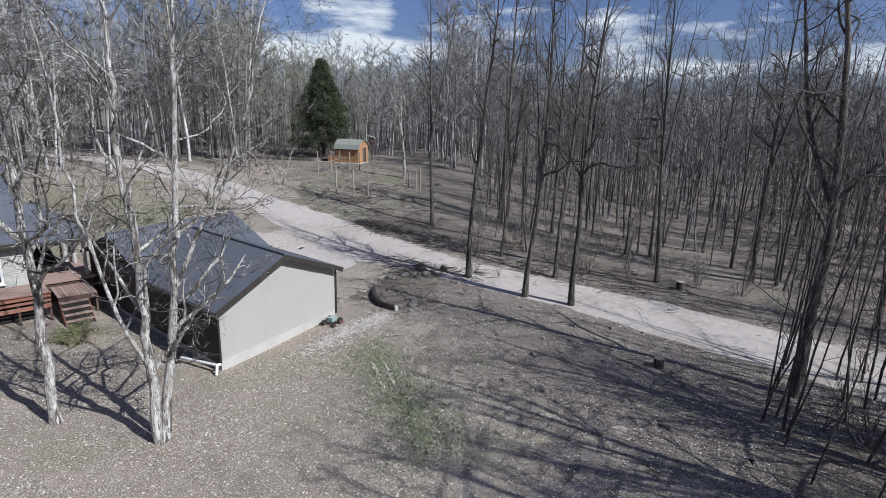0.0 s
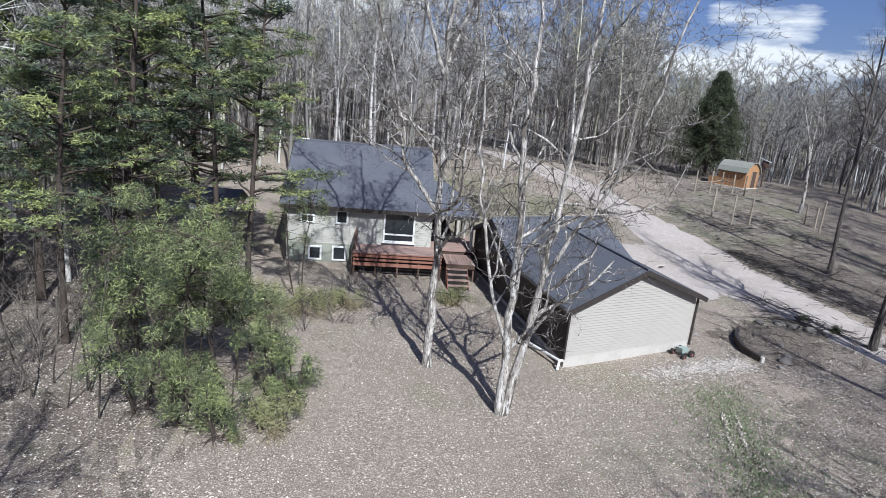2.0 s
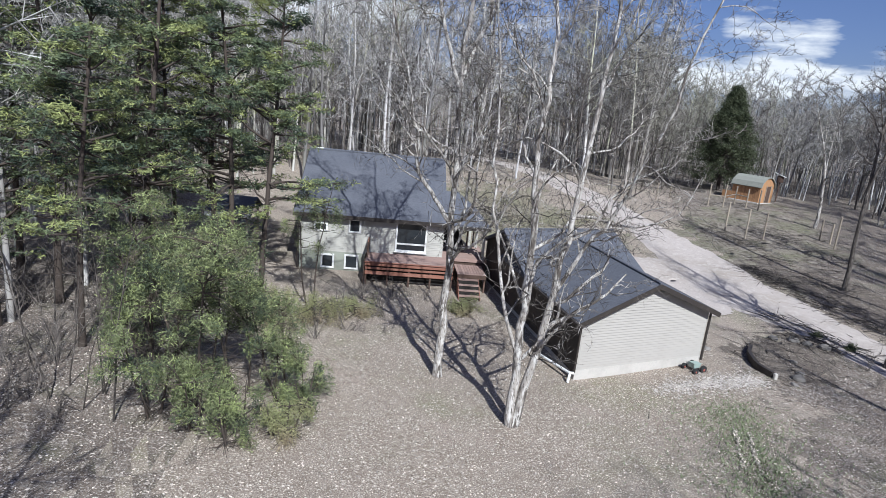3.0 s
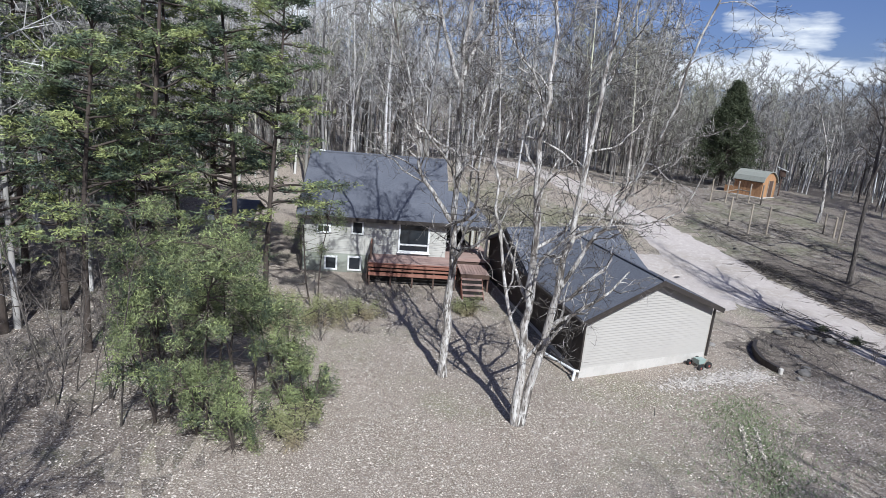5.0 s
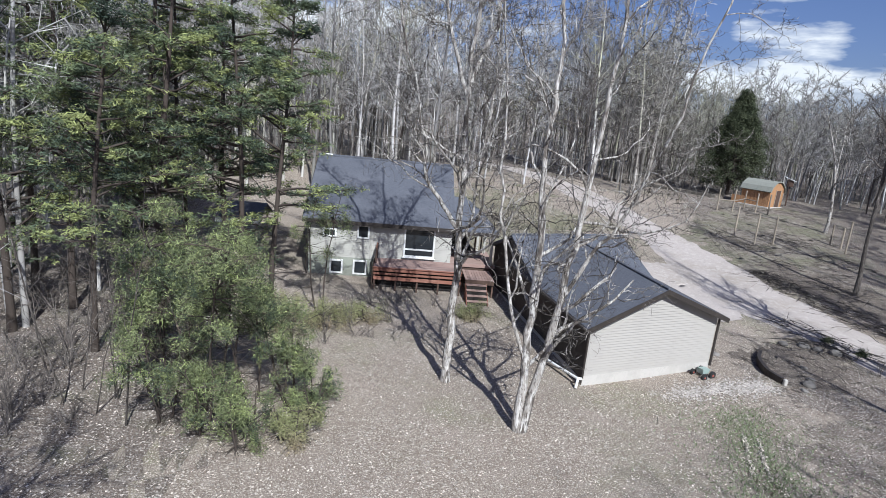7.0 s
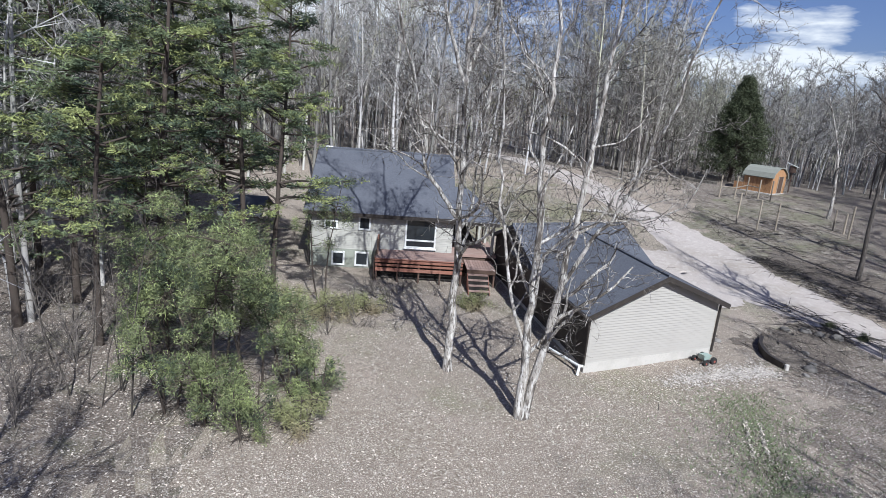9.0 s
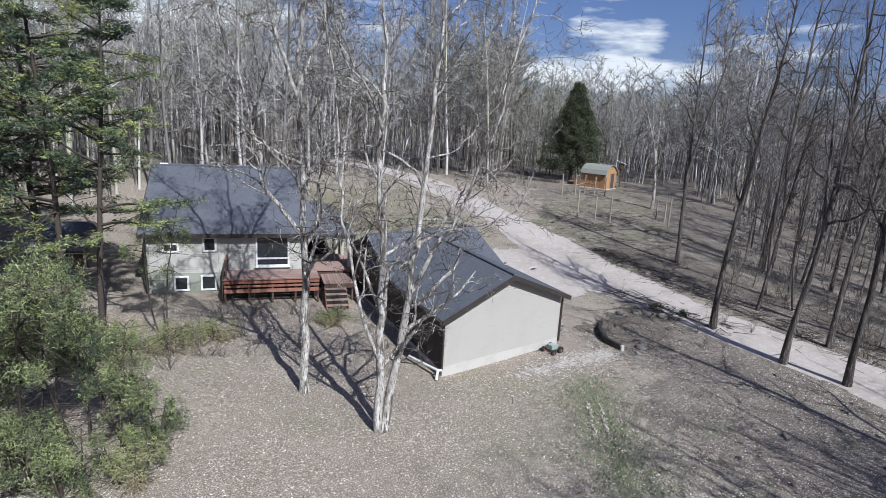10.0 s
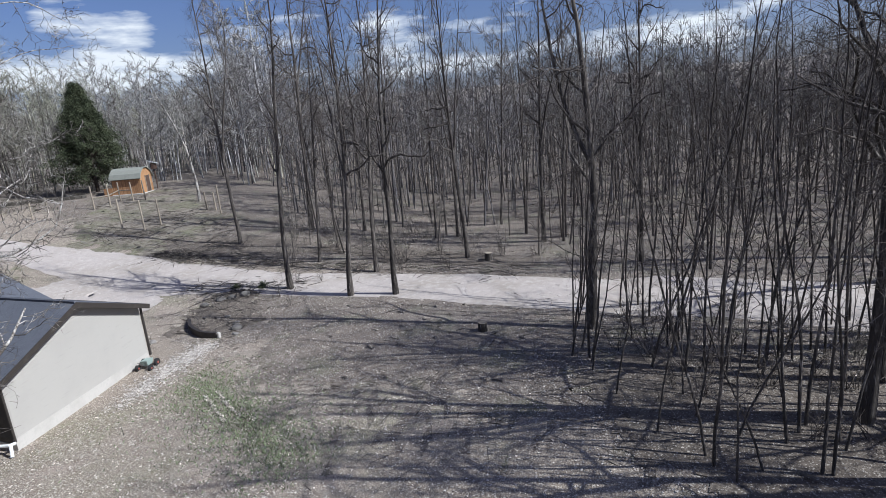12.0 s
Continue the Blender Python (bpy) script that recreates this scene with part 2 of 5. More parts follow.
# forest bark in four tones: air haze, sun and shade are painted in
M_WOODS = material("hazed_grey_bark", (0.44, 0.43, 0.43), 0.95, vary=[(0.035, 3, 0.48, 0.6, (0.32, 0.315, 0.23)), (0.05, 3, 0.42, 0.62, (0.19, 0.175, 0.158)), (2.0, 3, 0.5, 0.72, (0.33, 0.31, 0.285), (1, 1, 0.3))], island=0.5)
M_WOODS_PALE = material("sunlit_hazed_bark", (0.48, 0.465, 0.455), 0.95, vary=[(0.06, 3, 0.48, 0.6, (0.37, 0.36, 0.26)), (0.08, 3, 0.42, 0.62, (0.21, 0.19, 0.17)), (2.0, 3, 0.5, 0.7, (0.42, 0.395, 0.365), (1, 1, 0.3))], island=0.55)
M_WOODS_DARK = material("dark_shaded_bark", (0.12, 0.105, 0.095), 0.95, vary=[(0.08, 3, 0.42, 0.62, (0.07, 0.058, 0.05)), (2.0, 3, 0.5, 0.72, (0.24, 0.21, 0.185), (1, 1, 0.3))], island=0.35)
M_WOODS_MID = material("grey_violet_haze_bark", (0.165, 0.155, 0.158), 0.95, vary=[(0.06, 3, 0.44, 0.6, (0.10, 0.09, 0.084)), (2.0, 3, 0.5, 0.72, (0.27, 0.245, 0.225), (1, 1, 0.3))], island=0.4)
M_BUDS = material("spring_buds", (0.26, 0.27, 0.13), 0.9, vary=[(0.3, 3, 0.45, 0.65, (0.30, 0.24, 0.16))], island=0.3)
M_PINE = material("pine_needles", (0.145, 0.18, 0.092), 0.7, vary=[(0.35, 3, 0.43, 0.58, (0.05, 0.07, 0.05)), (0.6, 3, 0.5, 0.58, (0.28, 0.31, 0.12))], island=0.35, spec=0.25)
M_CEDAR = material("cedar_foliage", (0.078, 0.09, 0.05), 0.8, vary=[(0.7, 3, 0.45, 0.65, (0.042, 0.052, 0.028))], island=0.35, spec=0.2)
M_CEDAR_BRIGHT = material("young_evergreen_foliage", (0.165, 0.19, 0.09), 0.75, vary=[(0.8, 3, 0.46, 0.54, (0.06, 0.078, 0.048)), (2.2, 3, 0.51, 0.58, (0.29, 0.335, 0.14)), (1.1, 3, 0.57, 0.64, (0.13, 0.11, 0.08))], island=0.5, spec=0.25)
M_STONE = material("grey_fieldstone", (0.20, 0.185, 0.17), 0.9, vary=[(3, 4, 0.45, 0.75, (0.13, 0.12, 0.108))], random_ob=0.25, bump=[(8, 3, 0.03)])
M_METAL = material("galvanised_metal", (0.5, 0.5, 0.5), 0.4, metal=0.9)
M_GREEN = material("green_enamel", (0.33, 0.41, 0.37), 0.5, vary=[(6, 3, 0.5, 0.8, (0.22, 0.26, 0.24))])
M_RUBBER = material("black_rubber", (0.03, 0.03, 0.03), 0.8)
M_RED = material("faded_red_paint", (0.30, 0.09, 0.07), 0.6)
# near-black stands for unlit space behind panes, under the deck, between treads
M_DARK = material("unlit_dark_space", (0.03, 0.027, 0.024), 0.9)
M_GLASS = bpy.data.materials.new("window_glass")
M_GLASS.use_nodes = True
_g = M_GLASS.node_tree.nodes["Principled BSDF"]
_g.inputs["Base Color"].default_value = (0.03, 0.035, 0.04, 1)
_g.inputs["Roughness"].default_value = 0.08


# ---- mesh helpers ----
def mesh_np(name, verts, tris, smooth=False):
    verts, tris = np.asarray(verts, np.float32), np.asarray(tris, np.int32)
    me = bpy.data.meshes.new(name)
    me.vertices.add(len(verts))
    me.vertices.foreach_set("co", verts.ravel())
    me.loops.add(3 * len(tris))
    me.loops.foreach_set("vertex_index", tris.ravel())
    me.polygons.add(len(tris))
    me.polygons.foreach_set("loop_start", np.arange(0, 3 * len(tris), 3, dtype=np.int32))
    if smooth:
        me.polygons.foreach_set("use_smooth", np.ones(len(tris), dtype=bool))
    me.update(calc_edges=True)
    return me


def np_part(name, verts, tris, mat, parent=None, label="", smooth=False):
    ob = new(name, mesh_np(name, verts, tris, smooth))
    ob.data.materials.append(mat)
    if parent is not None:
        ob.parent = parent
    return tagged(ob, label)


def part(name, bm, mat, parent=None, label=""):
    me = bpy.data.meshes.new(name)
    bm.to_mesh(me)
    bm.free()
    me.materials.append(mat)
    ob = new(name, me)
    if parent is not None:
        ob.parent = parent
    return tagged(ob, label)


def empty(name, label, category, group="", kind="", at=(0, 0, 0), turn=0.0):
    ob = new(name)
    ob.matrix_basis = pose(*at, 0, 0, turn)
    return tagged(ob, label, category, group, kind)


def box(bm, lo, hi, bevel=0.0):
    """An axis-aligned block between two corners, its edges eased by bevel."""
    r = bmesh.ops.create_cube(bm, size=1.0)
    size = [h - l for l, h in zip(lo, hi)]
    for v in r["verts"]:
        v.co = Vector([l + (c + 0.5) * s for l, c, s in zip(lo, v.co, size)])
    if bevel:
        edges = list({e for v in r["verts"] for e in v.link_edges})
        bmesh.ops.bevel(bm, geom=edges, offset=bevel, segments=1, affect="EDGES")
    return bm


def block(lo, hi, bevel=0.01):
    return box(bmesh.new(), lo, hi, bevel)


def prism(points, depth):
    """A slab: a polygon of 3D points pushed along the vector depth."""
    bm = bmesh.new()
    a = [bm.verts.new(p) for p in points]
    b = [bm.verts.new(Vector(p) + Vector(depth)) for p in points]
    bm.faces.new(a)
    bm.faces.new(b[::-1])
    for i in range(len(a)):
        j = (i + 1) % len(a)
        bm.faces.new((a[j], a[i], b[i], b[j]))
    bmesh.ops.recalc_face_normals(bm, faces=bm.faces)
    return bm


def rod(p, q, r, sides=8, r2=None):
    bm = bmesh.new()
    p, q = Vector(p), Vector(q)
    d = q - p
    bmesh.ops.create_cone(bm, cap_ends=True, segments=sides, radius1=r, radius2=r if r2 is None else r2, depth=d.length,
                          matrix=Matrix.Translation((p + q) / 2) @ d.to_track_quat("Z", "Y").to_matrix().to_4x4())
    return bm


# ---- ground ----
def smooth01(a):
    a = np.clip(a, 0, 1)
    return a * a * (3 - 2 * a)


def terrain(x, y):
    x, y = np.asarray(x, float), np.asarray(y, float)
    d, az = np.hypot(x, y), np.degrees(np.arctan2(x, y))
    g = 1 - 0.65 * smooth01((az - 42) / 22)
    g = np.where(az < -12, 0.6 + 0.4 * smooth01((az + 30) / 18), g)
    g = np.where(np.abs(az) > 120, 0.2, g)
    z = 4.0 * smooth01((d - 27) / 48) * g + 17 * smooth01((d - 90) / 220)
    return z + 0.05 * np.sin(0.55 * x + 0.3 * y) * np.cos(0.43 * y - 0.21 * x) * smooth01((d - 6) / 20)


ROAD = [(29, -60, 3.0), (28.8, -20, 3.0), (28.6, -1, 3.0), (27.4, 6, 2.4), (26.2, 17, 2.0), (24.6, 23, 1.9), (23.4, 27.7, 2.1), (21.9, 33.3, 2.7), (21.9, 41, 2.2),
        (21, 47.6, 1.7), (18.6, 59, 1.9), (16, 66.5, 1.6), (12, 75, 1.5), (4, 90, 1.5), (-8, 110, 1.5)]


def curve_through(points, n):
    """Points evenly spread along a smooth curve through the given rows."""
    p = np.array(points, float)
    p = np.vstack([2 * p[0] - p[1], p, 2 * p[-1] - p[-2]])
    out = []
    for i in range(1, len(p) - 2):
        for s in np.linspace(0, 1, n, endpoint=False):
            out.append(0.5 * ((2 * p[i]) + (p[i + 1] - p[i - 1]) * s + (2 * p[i - 1] - 5 * p[i] + 4 * p[i + 1] - p[i + 2]) * s**2 + (3 * p[i] - p[i - 1] - 3 * p[i + 1] + p[i + 2]) * s**3))
    out.append(p[-2])
    return np.array(out)


def build_ground():
    radii = np.concatenate([[0.0], np.arange(1.0, 110.0, 1.0), np.geomspace(112, 4000, 40)])
    turns = np.radians(np.arange(0, 360, 1.5))
    n = len(turns)
    rr, aa = np.meshgrid(radii[1:], turns, indexing="ij")
    x, y = rr * np.sin(aa), rr * np.cos(aa)
    v = np.stack([x, y, terrain(x, y)], -1).reshape(-1, 3)
    v = np.vstack([[0, 0, 0], v])
    tris = []
    i = np.arange(n)
    tris.append(np.stack([np.zeros(n, int), 1 + (i + 1) % n, 1 + i], -1))
    for k in range(len(radii) - 2):
        a, b = 1 + k * n, 1 + (k + 1) * n
        j = (i + 1) % n
        tris.append(np.stack([a + i, a + j, b + j], -1))
        tris.append(np.stack([a + i, b + j, b + i], -1))
    tris = np.vstack(tris)
    ob = np_part("ground", v, tris, M_GROUND, smooth=True)
    # under the woods the litter is browner
    ob.data.materials.append(M_FLOOR)
    c = v[tris].mean(1)
    d, az = np.hypot(c[:, 0], c[:, 1]), np.degrees(np.arctan2(c[:, 0], c[:, 1]))
    edge = 4 * np.sin(c[:, 0] * 0.31 + 1.3 * np.sin(c[:, 1] * 0.23)) + 2.5 * np.sin(c[:, 1] * 0.7 + c[:, 0] * 0.4)
    edge = edge + np.random.default_rng(9).normal(0, 3.2, len(c))
    wooded = (d > 70 + edge) | ((c[:, 0] > 15.5 + 0.4 * edge) & (az > 44 + 0.8 * edge)) | ((c[:, 0] > 26.5 + 0.25 * edge) & (az > 27 + 0.3 * edge)) | ((c[:, 0] > 33.5 + 0.5 * edge) & (az > 44 + 0.5 * edge)) | ((az < -19 + edge * 0.5) & (d > 15 + 0.4 * edge))
    ob.data.polygons.foreach_set("material_index", wooded.astype(np.int32))
    tagged(ob, "open yard and forest floor strewn with dry tan leaf litter", "ground", kind="structure")


def build_road():
    c = curve_through(ROAD, 10)
    t = np.gradient(c[:, :2], axis=0)
    t /= np.linalg.norm(t, axis=1, keepdims=True)
    nrm = np.stack([t[:, 1], -t[:, 0]], -1)
    rng = np.random.default_rng(5)
    cols = np.linspace(-1, 1, 9)
    wob_l = np.convolve(rng.normal(0, 0.35, len(c) + 4), np.ones(5) / 5, "valid")
    wob_r = np.convolve(rng.normal(0, 0.35, len(c) + 4), np.ones(5) / 5, "valid")
    verts = []
    for s in cols:
        off = s * c[:, 2] + np.where(s < 0, wob_l, wob_r) * abs(s)
        p = c[:, :2] + nrm * off[:, None]
        z = terrain(p[:, 0], p[:, 1]) + 0.07 - 0.06 * abs(s) ** 4 - 0.03 * np.exp(-((abs(s) - 0.5) / 0.15) ** 2)
        verts.append(np.column_stack([p, z]))
    v = np.concatenate(verts)
    m, tris = len(c), []
    i = np.arange(m - 1)
    for k in range(len(cols) - 1):
        a, b = k * m, (k + 1) * m
        tris += [np.stack([a + i, b + i, b + i + 1], -1), np.stack([a + i, b + i + 1, a + i + 1], -1)]
    ob = np_part("road", v, np.vstack(tris), M_GRAVEL, smooth=True)
    tagged(ob, "pale limestone gravel driveway curving uphill through the clearing", "road", kind="structure")


def build_patch(name, outline, mat, label, lift, ragged=0.34, step=0.3):
    """A thin ragged patch of another ground cover that thins out towards its edge."""
    cx, cy, rx, ry, turn, seed = outline
    rng = np.random.default_rng(seed)
    big = max(rx, ry) * 1.5
    n = int(2 * big / step)
    g = (np.arange(n + 1) - n / 2) * step
    u, w = np.meshgrid(g, g, indexing="ij")
    u, w = u + rng.normal(0, 0.24 * step, u.shape), w + rng.normal(0, 0.24 * step, u.shape)
    c, s = math.cos(radians(turn)), math.sin(radians(turn))
    x, y = cx + c * u - s * w, cy + s * u + c * w
    k = rng.uniform(0, 6.3, 4)
    wave = np.sin(x * 0.9 + k[0] + 1.4 * np.sin(y * 0.6 + k[1])) + 0.7 * np.sin(y * 1.9 + k[2] + np.sin(x * 1.5 + k[3]))
    inside = np.hypot(u / rx, w / ry) + ragged * (0.35 * wave + 0.55 * rng.normal(0, 1, u.shape)) < 1.0
    pad = np.pad(inside, 1).astype(int)
    near = sum(pad[1 + i:1 + i + n + 1, 1 + j:1 + j + n + 1] for i in (-1, 0, 1) for j in (-1, 0, 1))
    keep = (near >= 5)[:-1, :-1]
    a = (np.arange(n)[:, None] * (n + 1) + np.arange(n)[None, :])[keep]
    tris = np.concatenate([np.stack([a, a + n + 1, a + n + 2], -1), np.stack([a, a + n + 2, a + 1], -1)])
    used, back = np.unique(tris, return_inverse=True)
    v = np.column_stack([x.ravel(), y.ravel(), (terrain(x, y) + lift).ravel()])[used]
    ob = np_part(name, v, back.reshape(-1, 3), mat, smooth=True)
    tagged(ob, label, "ground cover", kind="structure")


build_ground()
build_road()
build_patch("lawn", (9.0, 49.0, 7.0, 9.0, 10, 3), M_LAWN, "thin green spring lawn behind the house", 0.03, 0.7)
build_patch("gravel_apron", (18.0, 33.5, 3.6, 5.0, -8, 4), M_GRAVEL, "pale gravel parking apron beside the garage", 0.05, 0.12)
build_patch("garden_bed", (19.2, 23.9, 3.6, 1.9, 20, 5), M_SOIL_SHADE, "dark leaf litter of an unplanted bed", 0.03, 0.8, 0.2)
build_patch("field_cover", (30.5, 45.0, 6.0, 13.0, -33, 14), M_FIELD, "rough brown and green field grass above the drive", 0.02)
build_patch("yard_edge", (19.3, 12.5, 4.6, 8.5, 4, 13), M_FLOOR, "brown leaf-strewn bank between yard and drive", 0.02, 0.75, 0.22)
# bank and ditch patches: dark litter with the trees' shadow put into the colour
build_patch("bank_litter", (17.5, -1.5, 4.6, 5.2, 8, 11), M_SOIL_SHADE, "dark leaf litter with tree shade painted in below the roadside brush", 0.03)
build_patch("ditch_litter", (28.6, 32.5, 2.0, 7.5, 18, 6), M_SOIL_SHADE, "dark soil with tree shade painted in along the roadside ditch", 0.035)
build_patch("ditch_litter_east", (31.5, 17.5, 1.6, 7.0, 4, 8), M_SOIL_SHADE, "dark soil with tree shade painted in along the roadside ditch", 0.035)


# ---- garage ----
GA, GE1, GE2 = Vector((7.55, 20.45)), Vector((math.sin(radians(71)), math.cos(radians(71)))), Vector((math.sin(radians(-8)), math.cos(radians(-8))))
GW, GL, G_EAVE, G_RISE, WING = 6.85, 13.0, 2.60, 1.32, (6.0, 13.0)


def gp(u, v, z):
    """A place on the garage's plan: u along its gable front, v towards its back."""
    p = GA + GE1 * u + GE2 * v
    return Vector((p.x, p.y, z))


def gable_top(s, width):
    return G_EAVE + G_RISE * (1 - abs(s - width / 2) / (width / 2))


def clapboards(place, out, width, z0, top_at, course=0.115, lap=0.034):
    """Lapped boards up to a roofline. place(s, z): a point of the wall's face; out: its outward normal; top_at(s): the roofline."""
    bm = bmesh.new()
    z = z0
    peak = max(top_at(s) for s in np.linspace(0, width, 41))
    while z < peak - 0.02:
        z1 = min(z + course, peak)
        span = [s for s in np.linspace(0, width, 361) if top_at(s) >= z + 0.3 * (z1 - z)]
        if len(span) > 1:
            a, b = span[0], span[-1]
            low = [place(s, z) + out * lap for s in (a, b)]
            high = [place(s, z1) + out * 0.006 for s in (b, a)]
            under = [place(s, z) for s in (a, b)]
            v = [bm.verts.new(p) for p in low + high]
            bm.faces.new(v)
            w = [bm.verts.new(p) for p in (under[0], under[1], low[1], low[0])]
            bm.faces.new(w)
        z = z1
    return bm


def build_garage():
    g = empty("garage", "cream-sided garage with a dark slate gable roof and one side coloured as shade", "garage", at=(GA.x, GA.y, 0))
    inv = g.matrix_basis.inverted()

    def add(name, bm, mat, parent=g, label=""):
        if parent is g:
            bm.transform(inv)
        return part(name, bm, mat, parent, label)

    n1 = Vector((GE2.x, GE2.y, 0)) * -1
    side = Vector((-GE1.x, -GE1.y, 0))
    # stud walls, four sides
    front = [gp(0, 0, -0.3), gp(GW, 0, -0.3), gp(GW, 0, G_EAVE), gp(GW / 2, 0, G_EAVE + G_RISE), gp(0, 0, G_EAVE)]
    add("front_wall", prism(front, -n1 * 0.14), M_SIDING)
    mid = (WING[0] + WING[1]) / 2
    left = [gp(0, 0.14, -0.3), gp(0, 0.14, G_EAVE), gp(0, WING[0], G_EAVE), gp(0, mid, G_EAVE + G_RISE), gp(0, WING[1], G_EAVE), gp(0, WING[1], -0.3)]
    # this side turns from the sun: its shade is put into the colour
    add("side_wall", prism(left, -side * 0.14), M_TRIM_SHADE, label="side wall coloured dark brown for its shade")
    right = [gp(GW, 0.14, -0.3), gp(GW, 0.14, G_EAVE), gp(GW, WING[0], G_EAVE), gp(GW, mid, G_EAVE + G_RISE), gp(GW, WING[1], G_EAVE), gp(GW, WING[1], -0.3)]
    add("side_wall", prism(right, side * 0.14), M_SIDING)
    add("back_wall", prism([gp(0.14, GL, -0.3), gp(GW - 0.14, GL, -0.3), gp(GW - 0.14, GL, G_EAVE), gp(0.14, GL, G_EAVE)], n1 * 0.14), M_SIDING)
    # lapped siding
    add("siding", clapboards(lambda s, z: gp(s, 0, z), n1, GW, 0.42, lambda s: gable_top(s, GW) - 0.03), M_SIDING)

    def left_top(v):
        return gable_top(v - WING[0], WING[1] - WING[0]) - 0.03 if WING[0] < v < WING[1] else G_EAVE - 0.03

    # boards of the same side repeat its painted shade
    add("siding", clapboards(lambda s, z: gp(0, s, z), side, GL, 0.42, left_top), M_TRIM_SHADE)
    # foundation
    add("foundation", prism([gp(-0.03, -0.03, -0.4), gp(GW + 0.03, -0.03, -0.4), gp(GW + 0.03, -0.03, 0.43), gp(-0.03, -0.03, 0.43)], -n1 * 0.1), M_CONCRETE)
    add("foundation", prism([gp(-0.028, 0.08, -0.4), gp(-0.028, GL, -0.4), gp(-0.028, GL, 0.2), gp(-0.028, 0.08, 0.2)], -side * 0.1), M_CONCRETE)
    # roof slabs
    k, over, up = G_RISE / (GW / 2), 0.34, 0.10
    kw = G_RISE / (mid - WING[0])
    ridge = G_EAVE + G_RISE + up
    th = Vector((0, 0, -0.13))
    eave = G_EAVE + up - k * over
    add("roof_slope", prism([gp(-over, -0.35, eave), gp(GW / 2, -0.35, ridge), gp(GW / 2, mid, ridge), gp(-over, mid, eave)], th), M_SHINGLE)
    add("roof_slope", prism([gp(GW + over, -0.35, eave), gp(GW + over, mid, eave), gp(GW / 2, mid, ridge), gp(GW / 2, -0.35, ridge)], th), M_SHINGLE)
    we = G_EAVE + up - kw * over
    add("roof_slope", prism([gp(-over, WING[0] - over, we), gp(GW + over, WING[0] - over, we), gp(GW + over, mid, ridge + 0.004), gp(-over, mid, ridge + 0.004)], th), M_SHINGLE)
    add("roof_slope", prism([gp(-over, WING[1] + over, we), gp(-over, mid, ridge + 0.004), gp(GW + over, mid, ridge + 0.004), gp(GW + over, WING[1] + over, we)], th), M_SHINGLE)
    # ridge caps, rake boards and eave boards
    for a, b in ((gp(GW / 2, -0.36, ridge + 0.02), gp(GW / 2, mid, ridge + 0.02)), (gp(-over, mid, ridge + 0.025), gp(GW + over, mid, ridge + 0.025))):
        add("ridge_cap", rod(a, b, 0.07, 6), M_SHINGLE)
    for u0, u1, z0, z1 in ((-over, GW / 2, eave, ridge), (GW + over, GW / 2, eave, ridge)):
        add("rake_board", prism([gp(u0, -0.355, z0 + 0.015), gp(u1, -0.355, z1 + 0.015), gp(u1, -0.355, z1 - 0.20), gp(u0, -0.355, z0 - 0.20)], n1 * 0.03), M_TRIM_SHADE)
    for u in (-over, GW + over):
        s = 1 if u > 0 else -1
        add("eave_gutter", prism([gp(u, -0.33, eave - 0.02), gp(u + s * 0.11, -0.33, eave - 0.02), gp(u + s * 0.09, -0.33, eave - 0.13), gp(u, -0.33, eave - 0.13)], Vector((GE2.x, GE2.y, 0)) * (WING[0] - 0.1)), M_TRIM_SHADE)
    add("corner_board", prism([gp(-0.03, -0.03, 0.43), gp(0.07, -0.03, 0.43), gp(0.07, -0.03, G_EAVE), gp(-0.03, -0.03, G_EAVE)], n1 * 0.02), M_SIDING)
    add("downspout", rod(gp(GW + 0.06, -0.08, 0.25), gp(GW + 0.06, -0.08, G_EAVE - 0.1), 0.055, 8), M_TRIM_SHADE)
    add("downspout", rod(gp(-0.07, -0.07, 0.35), gp(-0.07, -0.07, G_EAVE - 0.1), 0.045, 8), M_TRIM_SHADE)
    return g


build_garage()


def build_drain_pipe():
    p = empty("drain_pipe", "white plastic drain pipe lying along the garage footing", "pipe", at=tuple(gp(-0.15, -0.1, 0)))
    inv = p.matrix_basis.inverted()
    for name, a, b in (("pipe", gp(-0.25, 0.0, 0.32), gp(-0.75, 2.0, 0.22)), ("elbow", gp(-0.1, -0.12, 0.34), gp(-0.28, 0.02, 0.32)), ("stub", gp(-0.3, -0.12, 0.36), gp(-0.4, -0.2, 0.02))):
        bm = rod(a, b, 0.055, 10)
        bm.transform(inv)
        part(name, bm, M_WHITE, p)


build_drain_pipe()

# ---- house ----
HX0, HX1, HY0, HY1 = -5.4, 3.0, 32.8, 42.8
H_BASE, H_SIDE, H_EAVE, H_RIDGE = -0.5, 1.28, 3.75, 6.72


